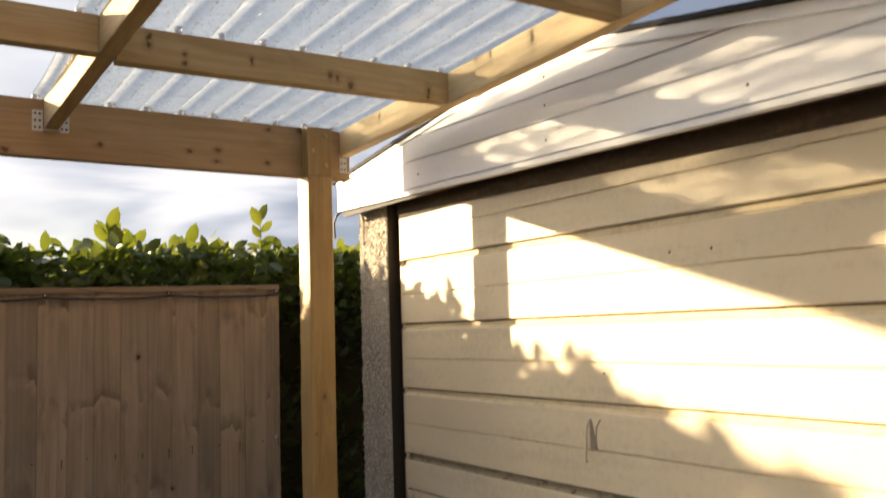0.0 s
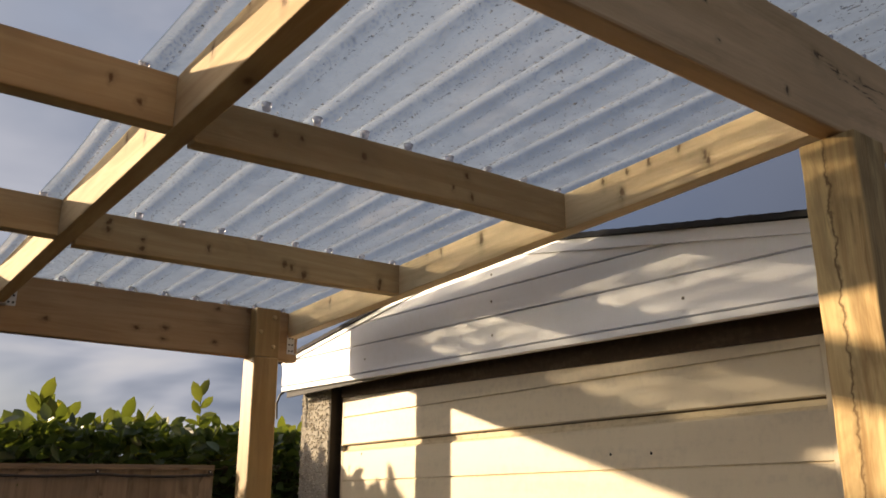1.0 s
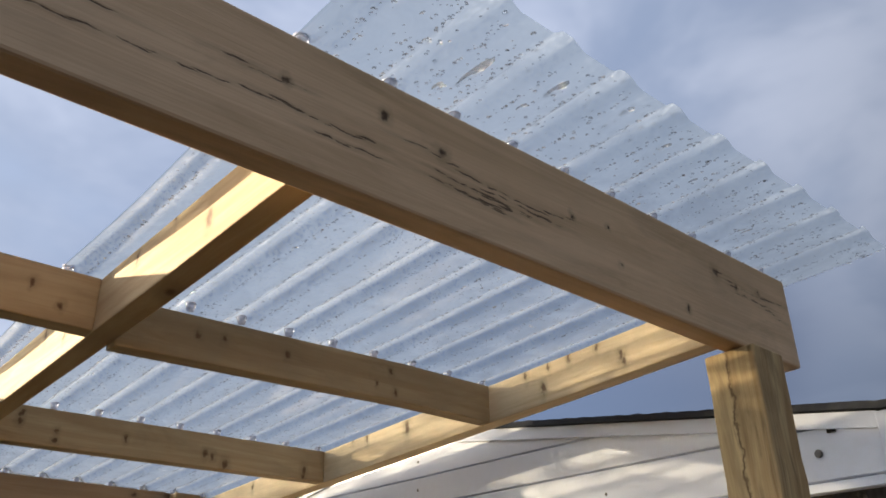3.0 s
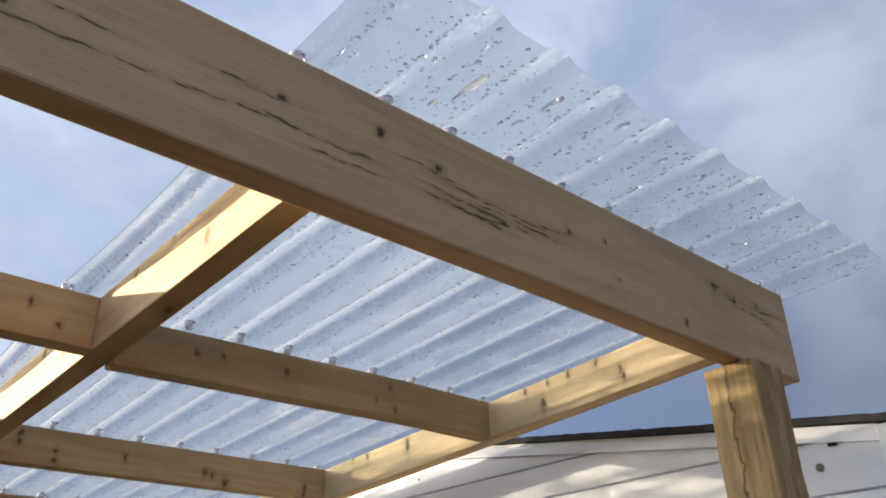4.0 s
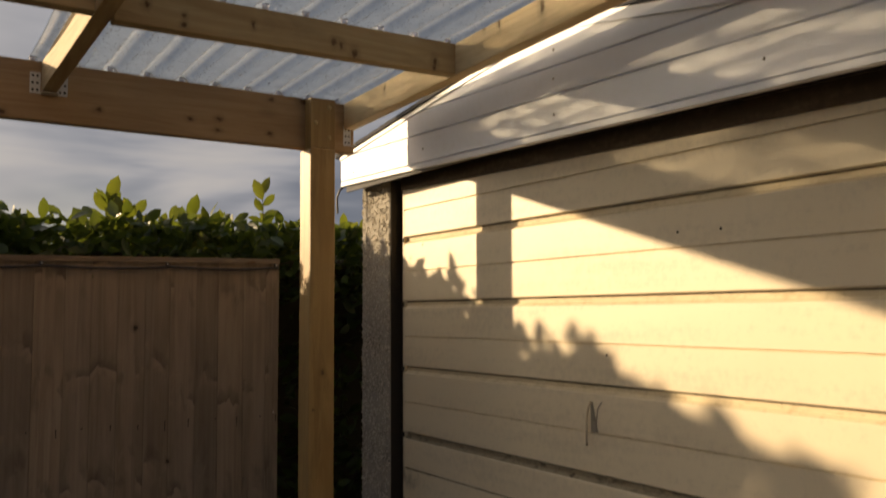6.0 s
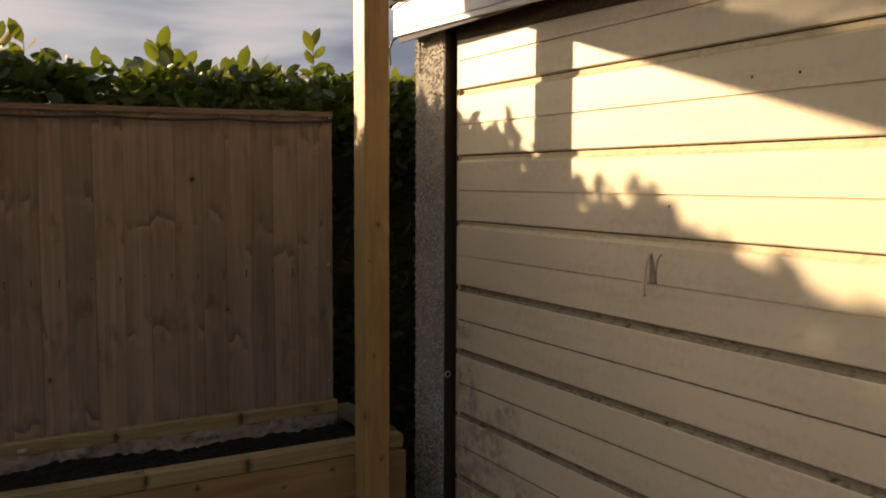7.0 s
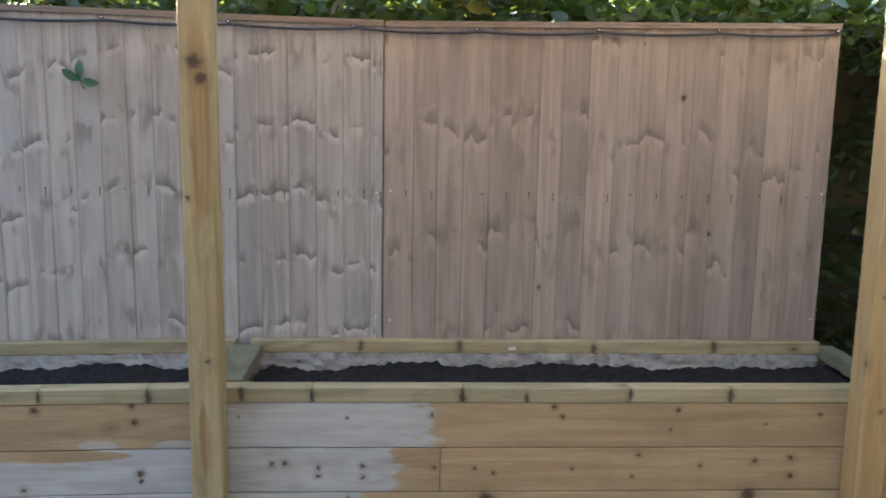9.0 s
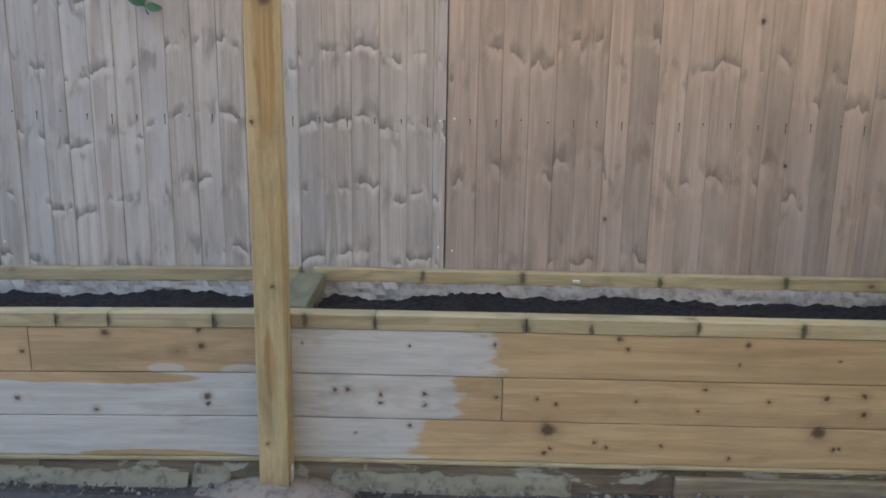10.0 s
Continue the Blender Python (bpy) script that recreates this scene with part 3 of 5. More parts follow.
    mx = nd(nt, "ShaderNodeMixShader", {0: fr.outputs[0], 1: body.outputs[0], 2: gl.outputs[0]})
    nt.links.new(mx.outputs[0], nt.nodes["Material Output"].inputs[0])
    b = nd(nt, "ShaderNodeBump", {"Strength": 0.05, "Distance": 0.002, "Height": film})
    nt.links.new(b.outputs[0], gl.inputs["Normal"])
    return m


def clear_material():
    """The upper skin of the same sheet, which the light only passes."""
    m, nt, bs = material("clear_plastic_upper_skin")
    clear = nd(nt, "ShaderNodeBsdfTransparent", {"Color": (0.97, 0.98, 0.99, 1)})
    nt.links.new(clear.outputs[0], nt.nodes["Material Output"].inputs[0])
    return m


def water_material():
    m, nt, bs = material("rain_water")
    bs.inputs["Base Color"].default_value = (1, 1, 1, 1)
    bs.inputs["Roughness"].default_value = 0.07
    bs.inputs["IOR"].default_value = 1.33
    bs.inputs["Transmission Weight"].default_value = 1.0
    clear = nd(nt, "ShaderNodeBsdfTransparent", {"Color": (1, 1, 1, 1)})
    mx = nd(nt, "ShaderNodeMixShader", {0: 0.34, 1: bs.outputs[0], 2: clear.outputs[0]})
    nt.links.new(mx.outputs[0], nt.nodes["Material Output"].inputs[0])
    return m


def clear_cap_material():
    m, nt, bs = material("milky_plastic_fixing")
    bs.inputs["Base Color"].default_value = (0.74, 0.77, 0.90, 1)
    bs.inputs["Roughness"].default_value = 0.2
    bs.inputs["Transmission Weight"].default_value = 0.55
    return m


PITCH, RIDGE0 = 0.1207, 0.641
soil_mat, ground_mat, pebble_mat = soil_material(), ground_material(), pebble_material("pebbledash_chippings", (0.34, 0.31, 0.255), (0.58, 0.535, 0.455))
gravel_mat = pebble_material("muddy_rubble", (0.03, 0.026, 0.022), (0.15, 0.13, 0.105))
leaf_dark = leaf_material("laurel_leaf", (0.018, 0.042, 0.016), (0.055, 0.100, 0.030), 0.28, 0.0)
leaf_sprig = leaf_material("sprig_leaf", (0.045, 0.105, 0.055), (0.065, 0.135, 0.075), 0.15, 0.0)
leaf_young = leaf_material("young_laurel_leaf", (0.050, 0.080, 0.018), (0.23, 0.225, 0.035), 0.30, 1.0)
sheet_mat, clear_mat, water_mat, cap_mat = sheet_material(), clear_material(), water_material(), clear_cap_material()
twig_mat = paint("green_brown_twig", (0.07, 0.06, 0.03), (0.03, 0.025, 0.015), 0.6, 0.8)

# ---- building helpers ----
PLACE = {}


def link(ob, parent, place=None):
    """Puts ob at a pose in the world, under parent if there is one."""
    m = place or Matrix()
    PLACE[ob] = m
    ob.matrix_basis = m
    if parent:
        ob.parent = parent
        ob.matrix_parent_inverse = PLACE[parent].inverted()
    return ob


def thing(name, base, label, category, group="", kind=""):
    ob = tagged(new(name), label, category, group, kind)
    return link(ob, None, Matrix.Translation(base))


def mesh_of(bm, name, mat, smooth=False):
    me = bpy.data.meshes.new(name)
    bmesh.ops.recalc_face_normals(bm, faces=bm.faces)
    bm.to_mesh(me)
    bm.free()
    me.materials.append(mat)
    if smooth:
        me.polygons.foreach_set("use_smooth", [True] * len(me.polygons))
    return me


def part(name, bm, mat, parent, label="", place=None, smooth=False):
    me = bm if isinstance(bm, bpy.types.Mesh) else mesh_of(bm, name, mat, smooth)
    return link(tagged(new(name, me), label), parent, place)


def raw(name, verts, faces, mat, smooth=False):
    me = bpy.data.meshes.new(name)
    me.from_pydata(verts, [], faces)
    me.materials.append(mat)
    if smooth:
        me.polygons.foreach_set("use_smooth", [True] * len(me.polygons))
    me.update()
    return me


def box(x0, x1, y0, y1, z0, z1, bevel=0.003):
    b = bmesh.new()
    bmesh.ops.create_cube(b, size=1)
    bmesh.ops.transform(b, matrix=Matrix.LocRotScale(((x0 + x1) / 2, (y0 + y1) / 2, (z0 + z1) / 2), None, (x1 - x0, y1 - y0, z1 - z0)), verts=b.verts)
    if bevel:
        bmesh.ops.bevel(b, geom=list(b.edges), offset=bevel, segments=2, affect="EDGES", profile=0.5)
    return b


def shear_z(bm, slope, y0):
    """Tilts a timber along y: adds slope * (y - y0) to its heights."""
    for v in bm.verts:
        v.co.z += slope * (v.co.y - y0)
    return bm


def rod(points, radius, sides=8):
    """A round bar along a list of points."""
    bm = bmesh.new()
    rings = []
    pts = [Vector(p) for p in points]
    for i, p in enumerate(pts):
        t = (pts[min(i + 1, len(pts) - 1)] - pts[max(i - 1, 0)]).normalized()
        a = t.orthogonal().normalized()
        b = t.cross(a)
        rings.append([bm.verts.new(p + radius * (math.cos(2 * math.pi * k / sides) * a + math.sin(2 * math.pi * k / sides) * b)) for k in range(sides)])
    for r0, r1 in zip(rings, rings[1:]):
        for k in range(sides):
            bm.faces.new((r0[k], r0[(k + 1) % sides], r1[(k + 1) % sides], r1[k]))
    bm.faces.new(rings[0][::-1])
    bm.faces.new(rings[-1])
    return bm


def disc(radius, depth, sides=12, axis="x"):
    """A short round head with a bevelled rim, lying along an axis, its back at the origin."""
    bm = bmesh.new()
    rings = [(0, radius), (depth * 0.6, radius), (depth, radius * 0.7)]
    vs = []
    for h, r in rings:
        ring = []
        for k in range(sides):
            u, v = r * math.cos(2 * math.pi * k / sides), r * math.sin(2 * math.pi * k / sides)
            ring.append(bm.verts.new({"x": (-h, u, v), "y": (u, -h, v), "z": (u, v, h)}[axis]))
        vs.append(ring)
    for a, b in zip(vs, vs[1:]):
        for k in range(sides):
            bm.faces.new((a[k], a[(k + 1) % sides], b[(k + 1) % sides], b[k]))
    bm.faces.new(vs[0][::-1])
    bm.faces.new(vs[-1])
    return bm


def roughen(bm, amount, scale, cuts=0):
    """Uneven, sawn or worn faces: long edges are cut and the points shifted a little."""
    if cuts:
        bmesh.ops.subdivide_edges(bm, edges=[e for e in bm.edges if e.calc_length() > 0.3], cuts=cuts, use_grid_fill=True)
    for v in bm.verts:
        v.co += amount * noise.noise_vector(v.co * scale)
    return bm


# ---- ground ----
def ground():
    bm = bmesh.new()
    xs = [-300, -40, -6] + [-3 + 0.1 * i for i in range(61)] + [6, 40, 300]
    ys = [-300, -40, -6] + [-1 + 0.1 * i for i in range(61)] + [9, 40, 300]
    grid = [[bm.verts.new((x, y, 0.012 * noise.noise((x * 3, y * 3, 0)) - 0.012 + (-0.045 if 2.99 < y < 3.4 else 0))) for x in xs] for y in ys]
    for j in range(len(ys) - 1):
        for i in range(len(xs) - 1):
            bm.faces.new((grid[j][i], grid[j][i + 1], grid[j + 1][i + 1], grid[j + 1][i]))
    ob = part("ground", bm, ground_mat, None, "damp grey-brown ground of concrete and soil", smooth=True)
    tagged(ob, category="ground", kind="structure")
    a = part("concrete_apron", roughen(box(1.57, 2.4, -1.5, 3.46, -0.10, 0.085, 0.012), 0.004, 7), apron_mat, None, "red-brown concrete apron in front of the garage", smooth=False)
    tagged(a, category="pavement", kind="structure")


ground()


# ---- pergola ----
def top(y):
    """Height of the upper edge of the rafters, which falls towards the fence."""
    return 2.561 - 0.0315 * (y - 0.63)


def crown(x, y):
    """How far the roof is pushed up along the middle rafter, which bows upwards."""
    return 0.011 * math.exp(-((y - 1.35) / 0.62) ** 2) * min(1.0, max(0.0, (1.5 - x) / 1.0))


def askew(y):
    """The sheet lies a little out of square with the beams."""
    return 0.0105 * (3.055 - y)


FIXED = (0.425, 0.651, 1.481, 2.261, 3.055, 3.105)


def droop(x, y):
    """The free edge of the roof sheet sags between the timbers that it is screwed to."""
    if x > 0.47:
        return 0.0
    k = max(i for i, v in enumerate(FIXED[:-1]) if v <= y + 1e-6)
    a, b = FIXED[k], FIXED[k + 1]
    u = min(1.0, (y - a) / (b - a))
    return 0.021 * min(1.0, (b - a) / 0.7) * math.sin(math.pi * u) * ((0.47 - x) / 0.082) ** 1.3


SLOPE = -0.0315


def skew(y):
    """The middle rafter runs a little out of square."""
    return -0.0225 * (y - 1.3)


def hanger(parent, x, y, z0, z1, width, both=True):
    """Joist hanger: two nailed flanges and a stirrup under the timber."""
    bm = box(x - 0.034, x - 0.002, y - 0.0025, y - 0.0002, z0, z1, 0)
    h = part("joist_hanger", bm, bracket_steel, parent, "perforated galvanised joist hanger")
    if both:
        part("flange", box(x + width + 0.002, x + width + 0.034, y - 0.0025, y - 0.0002, z0, z1, 0), bracket_steel, h)
    part("stirrup", box(x - 0.002, x + width + 0.002, y - 0.04, y - 0.0002, z0 - 0.002, z0 + 0.0005, 0), bracket_steel, h)
    hole = mesh_of(disc(0.0042, 0.0006, 8, "y"), "hole", hole_dark)
    for sx in ((x - 0.018,) if not both else (x - 0.018, x + width + 0.018)):
        for i in range(2):
            for j in range(3):
                part("hole", hole, None, h, place=Matrix.Translation((sx - 0.007 + 0.014 * i, y - 0.0026, z0 + (j + 0.5) * (z1 - z0) / 3)))


def pergola():
    p = thing("pergola", (0.3, 1.8, 0), "treated pine pergola, half roofed with clear corrugated plastic", "pergola")
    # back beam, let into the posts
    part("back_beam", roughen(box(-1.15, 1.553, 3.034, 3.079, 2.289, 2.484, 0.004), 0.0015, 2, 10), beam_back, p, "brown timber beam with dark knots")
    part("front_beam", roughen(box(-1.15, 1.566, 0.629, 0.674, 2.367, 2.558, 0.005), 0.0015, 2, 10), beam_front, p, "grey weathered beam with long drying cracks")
    # posts
    for x0, y0, h, mat, label in ((1.344, 2.975, 2.478, pine_z, "tan post, one side lit by the sun"), (-0.931, 2.971, 2.478, pine_olive, "yellow-green pine post with dark knots"),
                                  (1.347, 0.607, 2.364, rough_post, "rough sawn post with a long crack"), (-0.931, 0.607, 2.364, rough_post, "rough sawn post")):
        bm = box(x0, x0 + 0.102, y0, y0 + 0.102, 0.0, h if y0 < 1 else 2.287, 0.006 if y0 > 1 else 0.004)
        if y0 < 1:
            bm = roughen(bm, 0.0022, 24, 60)
        else:
            bm = roughen(bm, 0.0015, 2, 14)
        post = part("post", bm, mat, p, label)
        if y0 > 1:
            part("post_head", box(x0, x0 + 0.102, y0 + 0.0005, 3.0325, 2.2875, h, 0.003), mat, post)
            b = mesh_of(disc(0.0085, 0.004, 12, "y"), "coach_screw", bolt_brass, True)
            for dx, z in ((0.075, 2.444), (0.020, 2.382), (0.075, 2.328)):
                part("coach_screw", b, None, post, place=Matrix.Translation((x0 + dx, y0 - 0.0005, z)))
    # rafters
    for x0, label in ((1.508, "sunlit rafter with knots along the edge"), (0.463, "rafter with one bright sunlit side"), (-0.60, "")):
        bm = box(x0, x0 + 0.046, 0.675, 3.033, top(1.8) - 0.103, top(1.8) - 0.002, 0.003)
        bmesh.ops.subdivide_edges(bm, edges=[e for e in bm.edges if e.calc_length() > 1], cuts=12, use_grid_fill=True)
        if x0 == 0.463:
            for v in bm.verts:
                v.co.x += skew(v.co.y)
                if v.co.z > top(1.8) - 0.05:
                    v.co.z += crown(x0, v.co.y)
                elif v.co.x > x0 + 0.025 + skew(v.co.y):
                    v.co.z -= 0.008 * math.exp(-((v.co.y - 1.25) / 0.5) ** 2)
        part("rafter", roughen(shear_z(bm, SLOPE, 1.8), 0.0015, 3), pine_sunlit if x0 > 1.4 else pine_y, p, label)
    # noggins between the rafters
    for y0, sag, reach in ((2.238, 0.014, 1.50), (1.458, 0.018, 1.25)):
        for a, b in ((0.510 + skew(y0 + 0.02), 1.507), (-0.553, 0.462 + skew(y0 + 0.02)), (-1.12, -0.601)):
            bm = roughen(box(a - 0.002, b + 0.002, y0, y0 + 0.046, top(y0) - 0.101, top(y0) - 0.002, 0.003), 0.0012, 3, 6)
            for v in bm.verts:
                if a > 0.4:
                    v.co.z -= sag * max(0.0, (reach - v.co.x) / (reach - 0.51))
                elif v.co.z > top(y0) - 0.05:
                    v.co.z += crown(v.co.x, y0)
            part("noggin", bm, pine_x, p)
    hanger(p, 0.463 + skew(3.03), 3.034, 2.376, 2.446, 0.046)
    hanger(p, 1.541, 3.034, 2.318, 2.394, 0.0, False)
    # roof sheet
    bm = bmesh.new()
    prof = []
    steps = [(-0.5, 0), (-0.30, 0), (-0.25, 0.05), (-0.20, 0.26), (-0.15, 0.60), (-0.10, 0.90), (-0.05, 1), (0.05, 1), (0.10, 0.90), (0.15, 0.60), (0.20, 0.26), (0.25, 0.05), (0.30, 0)]
    for k in range(-2, 9):
        for u, h in steps:
            xx = RIDGE0 + (k + u) * PITCH
            if 0.386 <= xx <= 1.592:
                prof.append((xx, h * 0.014))
    ys = [0.425 + i * (3.105 - 0.425) / 30 for i in range(31)]
    skins = [[[bm.verts.new((xx + askew(y) * (xx > 0.45), y, top(y) + crown(xx, y) - droop(xx, y) + lift + h + 0.0015 * noise.noise((xx * 3, y * 2, 1)))) for xx, h in prof] for y in ys] for lift in (0.0010, 0.0022)]
    for skin, grid in enumerate(skins):
        for j in range(30):
            for i in range(len(prof) - 1):
                f = bm.faces.new((grid[j][i], grid[j][i + 1], grid[j + 1][i + 1], grid[j + 1][i]))
                f.material_index = skin
    rim = [(0, i) for i in range(len(prof))] + [(j, -1) for j in range(1, 31)] + [(30, i) for i in range(len(prof) - 2, -1, -1)] + [(j, 0) for j in range(29, 0, -1)]
    for (j0, i0), (j1, i1) in zip(rim, rim[1:] + rim[:1]):
        bm.faces.new((skins[0][j0][i0], skins[1][j0][i0], skins[1][j1][i1], skins[0][j1][i1])).material_index = 1
    sheet = part("roof_sheet", bm, sheet_mat, p, "clear corrugated plastic roof sheet, wet with rain", smooth=True)
    sheet.data.materials.append(clear_mat)
    bm = bmesh.new()
    bmesh.ops.create_cone(bm, cap_ends=True, segments=12, radius1=0.008, radius2=0.012, depth=0.016)
    fix = mesh_of(bm, "fixing", cap_mat, True)
    for y, sag, reach in ((0.651, 0.0, 1.5), (1.481, 0.018, 1.25), (2.261, 0.014, 1.5), (3.055, 0.0, 1.5)):
        for k in range(-2, 9):
            xx = RIDGE0 + k * PITCH
            if xx < 1.58:
                part("fixing", fix, None, sheet, place=Matrix.Translation((xx + askew(y) * (xx > 0.45), y, top(y) + crown(xx, y) + 0.0085 - (0.6 * sag * max(0.0, (reach - xx) / (reach - 0.51)) if xx > 0.5 else 0.0))))


pergola()


def raindrops():
    rng = np.random.default_rng(5)
    ring = [(math.cos(a), math.sin(a)) for a in [2 * math.pi * k / 7 for k in range(7)]]
    verts, faces = [], []

    def drop(x, y, r, long, flatness):
        u = ((x - RIDGE0) / PITCH + 0.5) % 1 - 0.5
        h = 0.014 * min(1, max(0, (0.24 - abs(u)) / 0.14))
        z = top(y) + crown(x, y) - droop(x, y) + 0.0006 + h
        x += askew(y) * (x > 0.45)
        n = len(verts)
        for k, (c, s) in enumerate(ring):
            verts.append((x + r * c, y + r * long * s, z))
        for k, (c, s) in enumerate(ring):
            verts.append((x + 0.72 * r * c, y + 0.72 * r * long * s, z - 0.7 * r * flatness))
        verts.append((x, y, z - r * flatness))
        for k in range(7):
            j = (k + 1) % 7
            faces.append((n + j, n + k, n + 7 + k, n + 7 + j))
            faces.append((n + 7 + j, n + 7 + k, n + 14))
        faces.append(tuple(n + k for k in range(7)))

    for i in range(19000):
        y = rng.uniform(0.44, 3.08)
        if i % 2:
            k = rng.integers(-2, 9)
            x = RIDGE0 + k * PITCH + rng.choice((-1, 1)) * PITCH * rng.normal(0.255, 0.018)
        else:
            x = rng.uniform(0.40, 1.60)
        if 0.395 < x < 1.585:
            drop(x, y, min(0.0034, rng.gamma(2.0, 0.00052) + 0.0009), 1.0, 0.62)
    for i in range(90):
        drop(rng.uniform(0.42, 1.58), rng.uniform(0.44, 0.64), rng.uniform(0.002, 0.0042), 1 + 0.5 * rng.random(), 0.4)
    # long puddles run together in the valleys near the eaves
    for x, y, r, long in ((0.585, 0.545, 0.0085, 5.0), (0.565, 0.60, 0.006, 2.0), (0.70, 0.50, 0.0075, 3.4), (0.82, 0.47, 0.007, 2.2), (0.69, 0.56, 0.004, 3.0), (0.94, 0.49, 0.006, 2.4), (1.06, 0.52, 0.005, 2.0), (1.29, 0.56, 0.004, 3.5)):
        drop(x, y, r, long, 0.22)
    ob = part("raindrops", raw("raindrops", verts, faces, water_mat, True), None, None, "water drops clinging to the clear roof sheet")
    tagged(ob, category="water drops", kind="stuff")


raindrops()


# ---- garage ----
FX, DX, PX = 1.712, 1.838, 1.800


def pebbles(x0, y0, y1, z0, z1, seed, side=0.0):
    """Stone chippings on the face of a pillar, and on its return where one shows."""
    rng = np.random.default_rng(seed)
    verts, faces = [], []
    n = int((y1 - y0) * (z1 - z0) / 0.000085)
    for i in range(n):
        on_side = side and i % 4 == 0
        c = np.array((x0, rng.uniform(y0, y1), rng.uniform(z0, z1)))
        if on_side:
            c = np.array((rng.uniform(x0, x0 + side), y1, c[2]))
        r = rng.uniform(0.0035, 0.0085)
        q = rng.normal(size=(3, 3))
        ax, _ = np.linalg.qr(q)
        ax = ax * (r * rng.uniform(0.55, 1.0, 3))[:, None]
        b = len(verts)
        for a in ax:
            verts.append(tuple(c + a))
            verts.append(tuple(c - a))
        for f in ((0, 2, 4), (2, 1, 4), (1, 3, 4), (3, 0, 4), (2, 0, 5), (1, 2, 5), (3, 1, 5), (0, 3, 5)):
            faces.append((b + f[0], b + f[1], b + f[2]))
    return raw("pebbledash", verts, faces, pebble_mat)


def door_panel(z_top, z_bot, first):
    """One pressed panel of the door: a dirty set-back strip above, the face with its fine crease below."""
    y0, y1, lip = 0.96, 3.142, 0.030
    back = DX + 0.014
    prof = [(back, z_top), (back, z_top - 0.0045), (back, z_top - 0.018), (DX + 0.002, z_top - 0.027), (DX, z_top - 0.030)] if not first else [(DX, z_top)]
    mid = (z_top + z_bot) / 2 - 0.012
    prof += [(DX, mid + 0.004), (DX + 0.006, mid + 0.002), (DX + 0.006, mid - 0.001), (DX, mid - 0.002), (DX, z_bot + 0.004), (DX + 0.004, z_bot), (back, z_bot)]
    bm = bmesh.new()
    ys = [y0 + lip + (y1 - 0.013 - y0 - lip) * i / 16 for i in range(17)]
    rows = [[bm.verts.new((x + 0.0015 * noise.noise((y * 2.0, z * 3, 4)), y, z)) for x, z in prof] for y in ys]
    for a, b in zip(rows, rows[1:]):
        for i in range(len(prof) - 1):
            bm.faces.new((a[i], a[i + 1], b[i + 1], b[i]))
    return bm, prof


